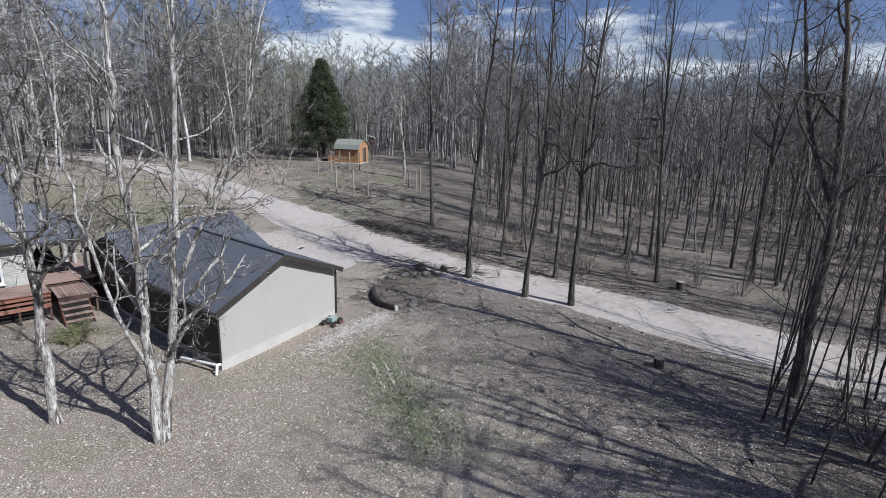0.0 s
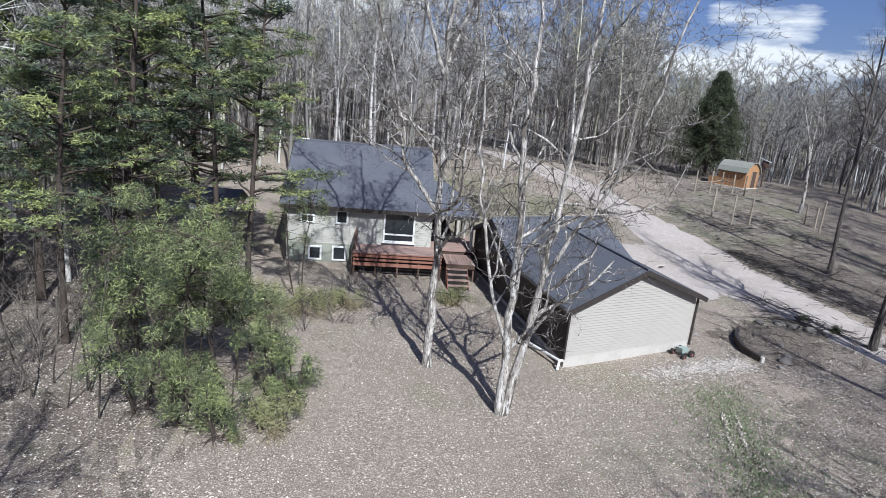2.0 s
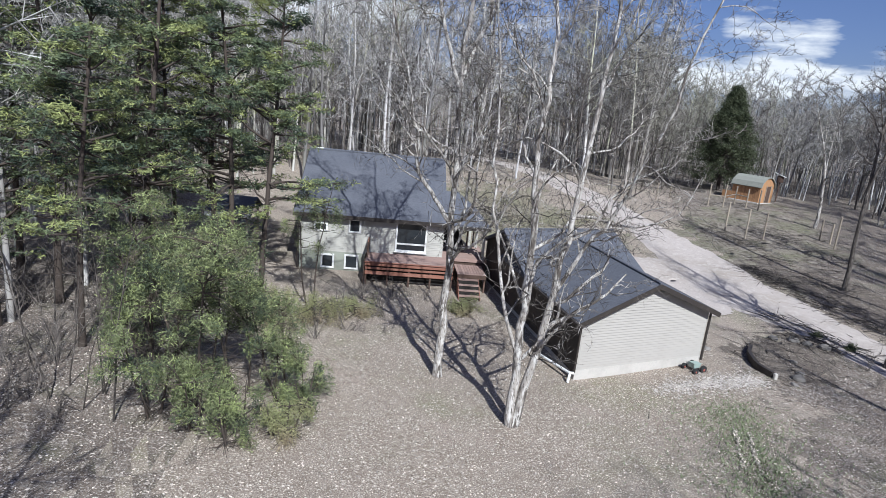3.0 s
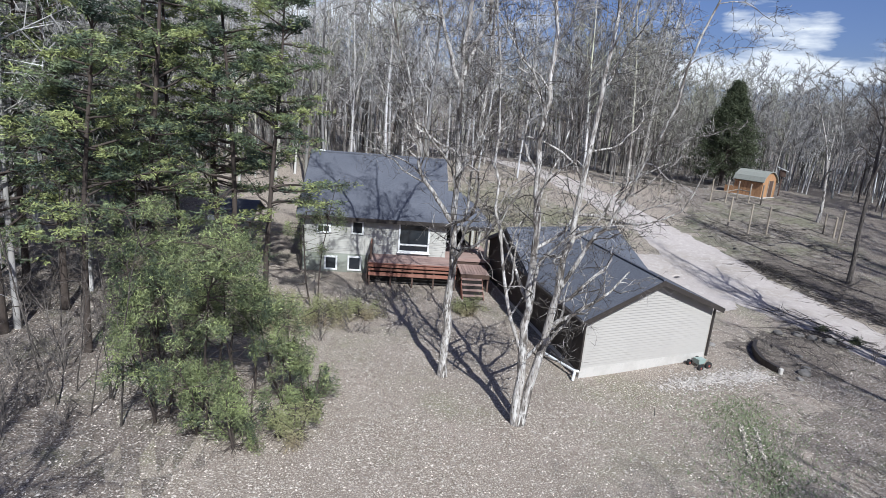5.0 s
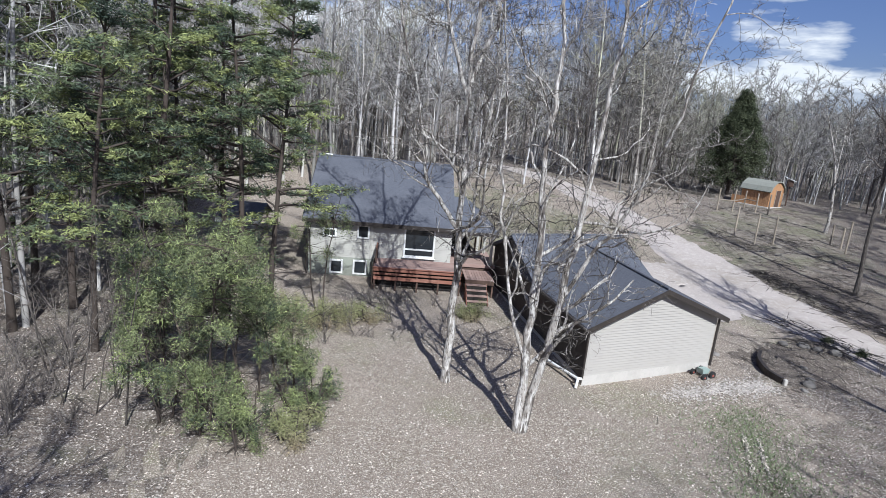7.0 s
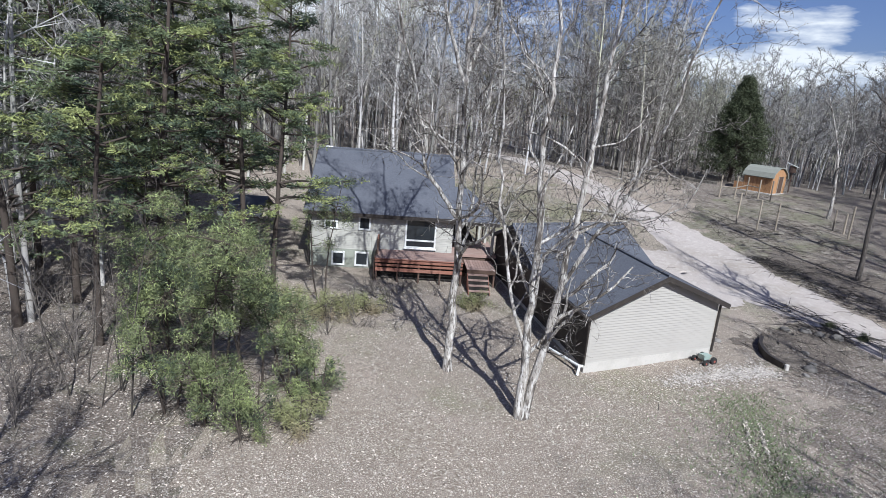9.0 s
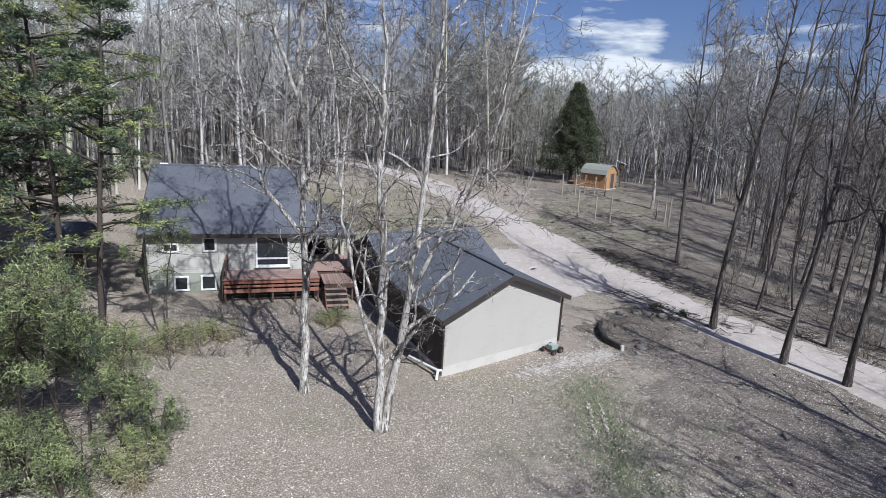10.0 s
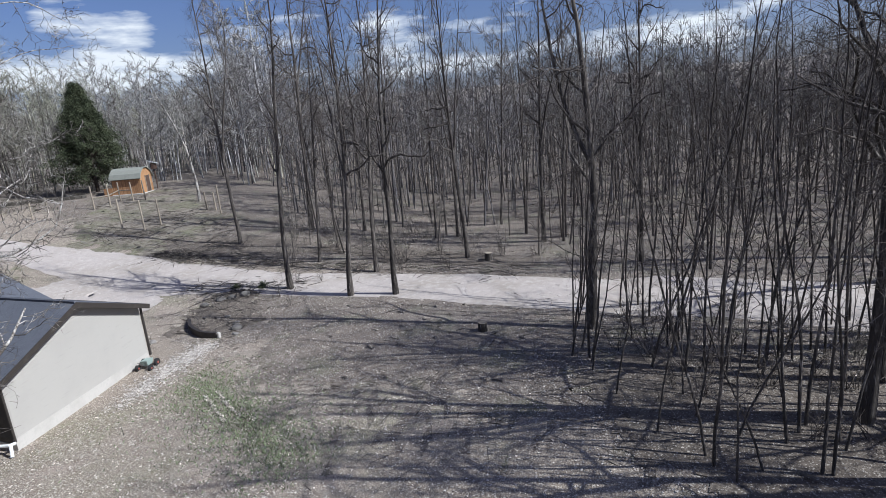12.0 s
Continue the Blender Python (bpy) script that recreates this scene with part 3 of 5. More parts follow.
def build_window(house, x0, x1, z0, z1, panes=1, sill=False):
    y = HY0
    w = part("window", block((x0 + 0.02, y - 0.02, z0 + 0.02), (x1 - 0.02, y + 0.05, z1 - 0.02), 0.004), M_DARK, house)
    f = 0.105
    for lo, hi in (((x0, y - 0.075, z0), (x0 + f, y + 0.02, z1)), ((x1 - f, y - 0.075, z0), (x1, y + 0.02, z1)),
                   ((x0 + f, y - 0.073, z1 - f), (x1 - f, y + 0.02, z1)), ((x0 + f, y - 0.073, z0), (x1 - f, y + 0.02, z0 + f))):
        part("window_frame", block(lo, hi, 0.012), M_WHITE, w)
    for i in range(panes):
        a, b = x0 + f + (x1 - x0 - 2 * f) * i / panes, x0 + f + (x1 - x0 - 2 * f) * (i + 1) / panes
        part("pane", block((a + 0.02, y - 0.034, z0 + f), (b - 0.02, y - 0.024, z1 - f), 0.0), M_GLASS, w)
        if i:
            part("mullion", block((a - 0.03, y - 0.06, z0 + f), (a + 0.03, y - 0.02, z1 - f), 0.006), M_WHITE, w)
    if sill:
        part("window_sill", block((x0 - 0.05, y - 0.15, z0 - 0.06), (x1 + 0.05, y - 0.02, z0 + 0.0), 0.012), M_WHITE, w)
        part("transom", block((x0 + f, y - 0.065, z0 + 0.42), (x1 - f, y - 0.022, z0 + 0.52), 0.008), M_WHITE, w)


def build_house():
    h = empty("house", "sage-sided cottage with a dark shingle roof above a concrete basement", "house")
    mid = (HY0 + HY1) / 2
    part("basement_wall", block((HX0, HY0, H_BASE), (HX1, HY0 + 0.25, H_SIDE), 0.0), M_BASEMENT, h)
    part("basement_wall", block((HX0, HY0 + 0.25, H_BASE), (HX0 + 0.25, HY1, H_SIDE), 0.0), M_BASEMENT, h)
    part("front_wall", block((HX0, HY0 + 0.02, H_SIDE), (HX1, HY0 + 0.2, H_EAVE - 0.18), 0.0), M_SIDING_HOUSE, h)
    part("back_wall", block((HX0, HY1 - 0.2, H_BASE), (HX1, HY1, H_EAVE - 0.15), 0.0), M_SIDING_HOUSE, h)
    for x, s in ((HX0, 1), (HX1, -1)):
        pts = [(x, HY0 + 0.2, H_SIDE if s > 0 else H_BASE), (x, HY0 + 0.2, H_EAVE - 0.06), (x, mid, H_RIDGE - 0.14), (x, HY1 - 0.2, H_EAVE - 0.06), (x, HY1 - 0.2, H_SIDE if s > 0 else H_BASE)]
        part("gable_wall", prism(pts, (0.2 * s, 0, 0)), M_SIDING_HOUSE, h)
    part("siding", clapboards(lambda s, z: Vector((HX0 + s, HY0 + 0.018, z)), Vector((0, -1, 0)), HX1 - HX0, H_SIDE, lambda s: H_EAVE - 0.2, 0.105, 0.03), M_SIDING_HOUSE, h)
    part("siding", clapboards(lambda s, z: Vector((HX0 - 0.002, HY0 + 0.2 + s, z)), Vector((-1, 0, 0)), HY1 - HY0 - 0.4, H_SIDE, lambda s: H_EAVE, 0.15), M_SIDING_HOUSE, h)
    k = (H_RIDGE - H_EAVE) / (mid - HY0)
    o = 0.42
    th = Vector((0, 0, -0.16))
    ze = H_EAVE - k * o + 0.05
    part("roof_slope", prism([(HX0 - 0.35, HY0 - o, ze), (HX1 + 0.1, HY0 - o, ze), (HX1 + 0.1, mid, H_RIDGE), (HX0 - 0.35, mid, H_RIDGE)], th), M_SHINGLE, h)
    part("roof_slope", prism([(HX0 - 0.35, HY1 + o, ze), (HX0 - 0.35, mid, H_RIDGE), (HX1 + 0.1, mid, H_RIDGE), (HX1 + 0.1, HY1 + o, ze)], th), M_SHINGLE, h)
    part("ridge_cap", rod((HX0 - 0.36, mid, H_RIDGE + 0.01), (HX1 + 0.1, mid, H_RIDGE + 0.01), 0.09, 6), M_SHINGLE, h)
    part("ridge_vent", rod((HX0 + 0.1, mid, H_RIDGE + 0.05), (HX0 + 0.55, mid, H_RIDGE + 0.05), 0.07, 8), M_WHITE, h)
    part("fascia", block((HX0 - 0.35, HY0 - o - 0.03, ze - 0.22), (HX1 + 0.1, HY0 - o, ze + 0.01), 0.005), M_TRIM_SHADE, h)
    part("rake_board", prism([(HX0 - 0.352, HY0 - o, ze - 0.2), (HX0 - 0.352, HY0 - o, ze + 0.02), (HX0 - 0.352, mid, H_RIDGE + 0.02), (HX0 - 0.352, mid, H_RIDGE - 0.2)], (-0.03, 0, 0)), M_TRIM_SHADE, h)
    part("corner_board", block((HX0 - 0.03, HY0 - 0.03, H_SIDE), (HX0 + 0.09, HY0 + 0.02, H_EAVE - 0.2), 0.006), M_SIDING_HOUSE, h)
    part("corner_board", block((-1.82, HY0 - 0.035, H_SIDE - 0.02), (-1.70, HY0 + 0.01, H_EAVE - 0.2), 0.006), M_SIDING_HOUSE, h)
    part("downspout", rod((HX0 - 0.09, HY0 - 0.09, -0.05), (HX0 - 0.09, HY0 - 0.09, H_EAVE - 0.1), 0.05, 8), M_TRIM_SHADE, h)
    # porch at the gable end: hipped roof on posts
    px, py0, py1, pz = 5.75, 32.5, 39.5, 3.50
    part("porch_roof", prism([(HX1 + 0.02, py0, ze + 0.02), (px, py0, pz - 0.05), (HX1 + 0.9, 35.6, 4.95), (HX1 + 0.02, 35.6, 4.95 + 0.1)], (0, 0, -0.14)), M_SHINGLE, h)
    part("porch_roof", prism([(px, py0, pz - 0.05), (px, py1, pz - 0.05), (HX1 + 0.9, 37.0, 4.95), (HX1 + 0.9, 35.6, 4.95)], (0, 0, -0.14)), M_SHINGLE, h)
    part("porch_fascia", block((HX1 + 0.12, py0 - 0.03, pz - 0.28), (px, py0, pz - 0.07), 0.005), M_TRIM_SHADE, h)
    for y in (33.0, 36.0, 39.0):
        part("porch_post", block((5.38, y - 0.08, float(terrain(5.4, y)) - 0.1), (5.54, y + 0.08, pz - 0.15), 0.01), M_SIDING_HOUSE, h)
    part("porch_floor", block((HX1 + 0.02, 32.82, 1.2), (5.75, 36.4, 1.38), 0.01), M_DECK_FLOOR, h)
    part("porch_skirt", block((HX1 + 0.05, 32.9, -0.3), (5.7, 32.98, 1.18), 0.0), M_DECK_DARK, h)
    # dark sheet added for the gable wall's shade under the porch roof
    part("porch_screen", prism([(HX1 + 0.05, 36.3, 1.39), (HX1 + 1.7, 36.3, 1.39), (HX1 + 0.9, 36.3, 3.4), (HX1 + 0.05, 36.3, 3.4)], (0, 0.06, 0)), M_DARK, h)
    for x in (HX1 + 1.9, HX1 + 2.3):
        part("porch_post", block((x - 0.05, 36.25, 1.39), (x + 0.05, 36.35, 3.4), 0.008), M_DECK_DARK, h)
    # windows
    build_window(h, -4.15, -3.37, 0.26, 1.12)
    build_window(h, -2.78, -1.95, 0.26, 1.16)
    build_window(h, -4.64, -3.82, 2.45, 3.0, 2)
    build_window(h, -2.63, -1.90, 2.48, 3.32)
    build_window(h, 0.14, 2.0, 1.58, 3.40, 1, True)


build_house()


def build_deck():
    d = empty("deck", "red-stained timber deck with board railing beside the house", "deck", at=(1.1, 31.7, 0))
    inv = d.matrix_basis.inverted()

    def add(name, lo, hi, mat=M_DECK, bevel=0.008):
        bm = block(lo, hi, bevel)
        bm.transform(inv)
        return part(name, bm, mat, d)

    x0, x1, y0, y1, z = -1.45, 3.5, 30.6, 32.72, 1.42
    n = 15
    for i in range(n):
        a = y0 + (y1 - y0) * i / n
        add("deck_board", (x0, a, z - 0.035), (x1, a + (y1 - y0) / n - 0.012, z), M_DECK_FLOOR, 0.004)
    add("rim_joist", (x0, y0 - 0.045, z - 0.2), (x1, y0 - 0.003, z - 0.01))
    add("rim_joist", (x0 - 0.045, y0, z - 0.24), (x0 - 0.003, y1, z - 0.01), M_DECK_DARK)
    # solid near-black panel added as the shade below the floor
    add("lattice_skirt", (x0 + 0.05, y0 + 0.9, -0.2), (x1 - 0.05, y0 + 0.93, z - 0.26), M_DARK)
    for x in np.linspace(x0 + 0.06, x1 - 0.06, 5):
        add("post", (x - 0.05, y0 + 0.05, -0.35), (x + 0.05, y0 + 0.15, z - 0.05), M_DECK_DARK)
    # boards nailed across the posts below the floor
    for zz, hh in ((1.0, 0.12), (0.7, 0.2)):
        add("skirt_board", (x0, y0 + 0.002, zz), (x1, y0 + 0.04, zz + hh))
    add("cap_rail", (x0 - 0.03, y0 - 0.12, z + 0.004), (x1 + 0.03, y0 + 0.02, z + 0.04))
    # dark planks paint the shade of the open far end, beside a short railing
    for k in range(9):
        a = y0 + 0.06 + (y1 - y0 - 0.12) * k / 9
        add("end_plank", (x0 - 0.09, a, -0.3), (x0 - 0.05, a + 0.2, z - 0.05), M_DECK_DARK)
    for y in (y0 + 0.9, y1 - 0.1):
        add("rail_post", (x0 + 0.02, y - 0.05, z + 0.002), (x0 + 0.12, y + 0.05, z + 0.9), M_DECK_DARK)
    for zz in (z + 0.3, z + 0.6, z + 0.86):
        add("rail", (x0 + 0.03, y0 + 0.97, zz), (x0 + 0.08, y1 - 0.17, zz + 0.1))


build_deck()


def build_steps():
    s = empty("deck_steps", "broad red-stained timber steps down from the deck", "steps", at=(4.2, 30.4, 0))
    inv = s.matrix_basis.inverted()
    def add(name, bm, mat):
        bm.transform(inv)
        part(name, bm, mat, s)

    # landing of boards laid front to back
    for k in range(10):
        a = 3.75 + 0.165 * k
        add("landing_board", block((a, 30.55, 1.06), (a + 0.155, 32.6, 1.1), 0.005), M_DECK_FLOOR)
    add("landing_rim", block((3.75, 30.5, 0.84), (5.4, 30.545, 1.09), 0.005), M_DECK_DARK)
    for k in range(4):
        zz, a = 0.88 - 0.22 * k, 30.48 - 0.3 * k
        for q in (0, 0.145):
            add("tread", block((3.8, a - 0.3 + q, zz - 0.04), (4.95, a - 0.165 + q, zz), 0.006), M_DECK_FLOOR)
        add("riser", block((3.82, a - 0.27, zz - 0.22), (4.93, a - 0.25, zz - 0.045), 0.0), M_DARK)
    for x in (3.77, 4.95):
        add("stringer", prism([(x, 30.49, 0.9), (x, 29.25, 0.1), (x, 29.25, -0.3), (x, 30.49, -0.3)], (0.03, 0, 0)), M_DECK)
    for x in (3.8, 5.3):
        for y in (30.6, 32.4):
            add("post", block((x, y, -0.35), (x + 0.09, y + 0.09, 1.055), 0.006), M_DECK_DARK)


build_steps()


def build_carport():
    """Small open shelter beyond the house."""
    x, y = -10.3, 37.4
    z = float(terrain(x, y))
    c = empty("shelter", "small open shelter with a grey metal roof and pale gable", "shelter", at=(x, y, z))
    for dx in (-1.1, 1.1):
        for dy in (-1.4, 1.4):
            part("post", block((dx - 0.06, dy - 0.06, -0.3), (dx + 0.06, dy + 0.06, 2.0), 0.01), M_POST, c)
    part("roof_slope", prism([(-1.4, -1.7, 1.95), (1.4, -1.7, 1.95), (1.4, 0, 2.75), (-1.4, 0, 2.75)], (0, 0, -0.08)), M_SHINGLE, c)
    part("roof_slope", prism([(-1.4, 1.7, 1.95), (-1.4, 0, 2.75), (1.4, 0, 2.75), (1.4, 1.7, 1.95)], (0, 0, -0.08)), M_SHINGLE, c)
    part("fascia", block((-1.4, -1.74, 1.62), (1.4, -1.705, 1.93), 0.01), M_WHITE, c)
    part("bench", block((-0.8, -0.6, 0.0), (0.8, 0.2, 0.9), 0.03), M_DECK_DARK, c)


build_carport()


# ---- garden shed and fence ----
def build_shed():
    x, y = 37.5, 56.8
    z = float(terrain(x, y))
    s = empty("garden_shed", "small orange-stained timber shed with a rounded green-grey roof", "shed", at=(x, y, z), turn=-62)
    w, dpt, h = 3.0, 2.5, 1.7
    part("floor_slab", block((-w / 2 - 0.1, -dpt / 2 - 0.2, -0.6), (w / 2 + 0.1, dpt / 2 + 0.1, 0.05), 0.02), M_CONCRETE, s)
    for i in range(16):
        a = -w / 2 + w * i / 16
        part("board", block((a + 0.006, -dpt / 2, 0.05), (a + w / 16 - 0.006, -dpt / 2 + 0.04, h), 0.006), M_SHED, s)
    part("back_wall", block((-w / 2, dpt / 2 - 0.05, 0.05), (w / 2, dpt / 2, h), 0.0), M_SHED, s)
    prof = [(-dpt / 2 - 0.2, h - 0.08), (-dpt / 2 + 0.05, h + 0.42), (-dpt / 2 + 0.5, h + 0.78), (-0.35, h + 0.98), (0.35, h + 0.98), (dpt / 2 - 0.5, h + 0.78), (dpt / 2 - 0.05, h + 0.42), (dpt / 2 + 0.2, h - 0.08)]
    end = [(-dpt / 2 + 0.05, 0.05), (-dpt / 2 + 0.05, h + 0.3), (-0.35, h + 0.86), (0.35, h + 0.86), (dpt / 2 - 0.06, h + 0.3), (dpt / 2 - 0.06, 0.05)]
    for a in (-w / 2, w / 2 - 0.06):
        part("end_wall", prism([(a, q, b) for q, b in end], (0.05, 0, 0)), M_SHED, s)
    door = part("door", block((w / 2 - 0.005, -0.15, 0.08), (w / 2 + 0.03, 0.62, 1.75), 0.006), M_DECK_DARK, s)
    for q in (-0.2, 0.64):
        part("door_frame", block((w / 2 - 0.004, q, 0.06), (w / 2 + 0.045, q + 0.07, 1.82), 0.006), M_POST, door)
    roof = bmesh.new()
    inner = [(q * 0.94, b - 0.07) for q, b in prof]
    rows = [[[roof.verts.new((e, q, b)) for q, b in line] for line in (prof, inner)] for e in (-w / 2 - 0.15, w / 2 + 0.15)]
    for k in range(len(prof) - 1):
        roof.faces.new((rows[0][0][k], rows[0][0][k + 1], rows[1][0][k + 1], rows[1][0][k]))
        roof.faces.new((rows[0][1][k], rows[1][1][k], rows[1][1][k + 1], rows[0][1][k + 1]))
        for e in (0, 1):
            roof.faces.new((rows[e][0][k], rows[e][1][k], rows[e][1][k + 1], rows[e][0][k + 1]))
    bmesh.ops.recalc_face_normals(roof, faces=roof.faces)
    part("roof", roof, M_SHED_ROOF, s)
    part("side_panel", block((-w / 2 - 1.0, -dpt / 2, -0.2), (-w / 2 - 0.05, -dpt / 2 + 0.08, 0.8), 0.01), M_SHED, s)


build_shed()


def build_post(x, y, h, r, group, label="weathered upright cedar fence post in the leaf litter"):
    z = float(terrain(x, y))
    bm = bmesh.new()
    for k, zz in enumerate((-0.4, 0.4 * h, h - 0.03, h)):
        rr = r * (1.08, 1.0, 0.95, 0.7)[k]
        ring = [bm.verts.new((rr * math.cos(a) + 0.02 * k * math.sin(x), rr * math.sin(a) + 0.015 * k, zz)) for a in np.linspace(0, 2 * math.pi, 8, endpoint=False)]
        if k:
            for i in range(8):
                bm.faces.new((last[i], last[(i + 1) % 8], ring[(i + 1) % 8], ring[i]))
        last = ring
    bm.faces.new(last)
    ob = part("fence_post", bm, M_POST)
    ob.matrix_basis = pose(x, y, z)
    return tagged(ob, label, "post", group)


POSTS = [(28.23, 45.36, 2.5), (28.76, 43.24, 2.5), (30.3, 43.19, 2.3), (31.14, 53.7, 2.2), (32.43, 53.22, 2.2), (34.12, 54.14, 1.9), (34.69, 53.0, 1.9), (35.43, 52.14, 2.0),
         (35.03, 42.96, 1.7), (35.21, 42.0, 1.7), (34.63, 40.75, 2.6), (26.49, 55.35, 1.7), (28.32, 56.2, 1.5)]
for _x, _y, _h in POSTS:
    build_post(_x, _y, _h, 0.07, "garden fence posts")


def build_rail(a, b, h):
    p = [Vector((x, y, float(terrain(x, y)) + h)) for x, y in (a, b)]
    ob = part("fence_rail", rod(p[0], p[1], 0.05, 6), M_POST)
    tagged(ob, "pale timber fence rail between garden posts", "rail", "garden fence rails")


for _i, _j in ((3, 4), (4, 5), (5, 6)):
    build_rail(POSTS[_i][:2], POSTS[_j][:2], 1.1)


# ---- trees ----
def tube(points, radii, sides):
    """A tapered tube along a line of points, as vertices and triangles."""
    p, r = np.asarray(points, float), np.asarray(radii, float)
    t = np.gradient(p, axis=0)
    t /= np.linalg.norm(t, axis=1, keepdims=True) + 1e-9
    ref = np.array([0.0, 0.0, 1.0]) if abs(t[0, 2]) < 0.9 else np.array([1.0, 0.0, 0.0])
    a = np.cross(t, ref)
    a /= np.linalg.norm(a, axis=1, keepdims=True) + 1e-9
    b = np.cross(t, a)
    w = np.linspace(0, 2 * np.pi, sides, endpoint=False)
    v = p[:, None] + r[:, None, None] * (np.cos(w)[None, :, None] * a[:, None] + np.sin(w)[None, :, None] * b[:, None])
    n = len(p)
    i, k = np.meshgrid(np.arange(n - 1), np.arange(sides), indexing="ij")
    i, k = i.ravel(), k.ravel()
    q = (k + 1) % sides
    f = np.concatenate([np.stack([i * sides + k, i * sides + q, (i + 1) * sides + q], -1), np.stack([i * sides + k, (i + 1) * sides + q, (i + 1) * sides + k], -1)])
    return v.reshape(-1, 3), f


def join(pieces):
    vs, fs, n = [], [], 0
    for v, f in pieces:
        vs.append(v)
        fs.append(f + n)
        n += len(v)
    return np.concatenate(vs), np.concatenate(fs)


def unit(v):
    return v / (np.linalg.norm(v) + 1e-9)


def sideways(rng, d, angle):
    """A direction at an angle from d, turned at random round it."""
    a = unit(np.cross(d, rng.normal(size=3)))
    return unit(d * math.cos(angle) + a * math.sin(angle))


def limb(rng, p, d, length, r, tip, steps, wobble, lift):
    pts, d, p = [np.array(p, float)], np.array(d, float), np.array(p, float)
    for _ in range(steps):
        d = unit(d + rng.normal(0, wobble, 3) + np.array([0, 0, lift]))
        p = p + d * length / steps
        pts.append(p)
    return np.array(pts), np.linspace(r, tip, steps + 1)


def spikes(p, d, length, r):
    """Many straight tapering twigs: three-sided points from p along d."""
    p, d = np.asarray(p), np.asarray(d)
    n = len(p)
    a = np.cross(d, np.roll(d, 1, axis=1) + np.array([0.3, -0.2, 0.1]))
    a /= np.linalg.norm(a, axis=1, keepdims=True) + 1e-9
    b = np.cross(d, a)
    r, length = np.asarray(r).reshape(-1, 1), np.asarray(length).reshape(-1, 1)
    v = np.stack([p + a * r, p + (-0.5 * a + 0.87 * b) * r, p + (-0.5 * a - 0.87 * b) * r, p + d * length], 1).reshape(-1, 3)
    i = np.arange(n) * 4
    return v, np.concatenate([np.stack([i, i + 1, i + 3], -1), np.stack([i + 1, i + 2, i + 3], -1), np.stack([i + 2, i, i + 3], -1)])


def slivers(rng, p, d, length, r):
    """Far hair-thin twigs, one tapering face each."""
    p, d = np.asarray(p), np.asarray(d)
    a = np.cross(d, rng.normal(0, 1, d.shape))
    a /= np.linalg.norm(a, axis=1, keepdims=True) + 1e-9
    r, length = np.asarray(r).reshape(-1, 1), np.asarray(length).reshape(-1, 1)
    v = np.stack([p + a * r, p - a * r, p + d * length], 1).reshape(-1, 3)
    i = np.arange(len(p)) * 3
    return v, np.stack([i, i + 1, i + 2], -1)


SIDES, STEPS = (9, 6, 3, 3, 3), (9, 7, 5, 3, 2)


def branch_out(rng, out, pts, radii, level, top, spec):
    """Grows the limbs of one line of wood, then theirs."""
    if level >= top:
        return
    count, start, angle, ratio, lift = spec[level]
    total = np.linalg.norm(np.diff(pts, axis=0), axis=1).sum()
    n = len(pts) - 1
    for c in range(count):
        s = start + (1 - start) * (c + rng.random()) / count
        s = min(s, 0.98)
        i = min(int(s * n), n - 1)
        q = s * n - i
        p = pts[i] * (1 - q) + pts[i + 1] * q
        d = sideways(rng, unit(pts[i + 1] - pts[i]), radians(rng.normal(angle, 9)))
        length = total * ratio * rng.uniform(0.7, 1.25) * (1.15 - 0.55 * s if level == 0 else 1.0)
        r = max((0.62 if level == 0 else 0.58) * (radii[i] * (1 - q) + radii[i + 1] * q) * rng.uniform(0.7, 1.0), 0.006)
        lp, lr = limb(rng, p, d, length, r, r * 0.3, STEPS[level + 1], 0.4 if level else 0.27, lift)
        out.append((lp, lr, level + 1))
        branch_out(rng, out, lp, lr, level + 1, top, spec)


def wood_meshes(out, split=2, fine_from=3):
    """Trunk and limbs in one mesh, the finer twigs in another."""
    wood = [tube(p, r, SIDES[min(l, 4)]) for p, r, l in out if l < split]
    twig = [tube(p, r, SIDES[min(l, 4)]) for p, r, l in out if split <= l < fine_from]
    fine = [(p, r) for p, r, l in out if l >= max(split, fine_from)]
    if fine:
        a, b = np.array([p[0] for p, _ in fine]), np.array([p[-1] for p, _ in fine])
        ln = np.linalg.norm(b - a, axis=1)
        twig.append(spikes(a, (b - a) / ln[:, None], ln, np.array([max(r[0] * 0.8, 0.008) for _, r in fine])))
    return join(wood), join(twig)


FOREST_SPEC = ((18, 0.38, 56, 0.25, 0.07), (7, 0.2, 48, 0.5, 0.03), (6, 0.2, 46, 0.52, 0.02), (2, 0.2, 38, 0.5, 0.02))


def forest_tree(rng, height, r, levels=3, spec=FOREST_SPEC, lean=(0, 0)):
    out = []
    p, rad = limb(rng, (0, 0, -0.3), unit(np.array([lean[0], lean[1], 1.0])), height, r, r * 0.16, 11, 0.06, 0.02)
    rad[0] *= 1.45
    rad[1] *= 1.06
    out.append((p, rad, 0))
    if rng.random() < 0.6:
        i = int(rng.integers(4, 7))
        fp, fr = limb(rng, p[i], sideways(rng, unit(p[i + 1] - p[i]), radians(24)), height * 0.5, rad[i] * 0.75, rad[i] * 0.15, 8, 0.06, 0.06)
        out.append((fp, fr, 0))
        branch_out(rng, out, fp, fr, 0, levels, ((9, 0.2, 46, 0.36, 0.05),) + tuple(spec[1:]))
    branch_out(rng, out, p, rad, 0, levels, spec)
    return out


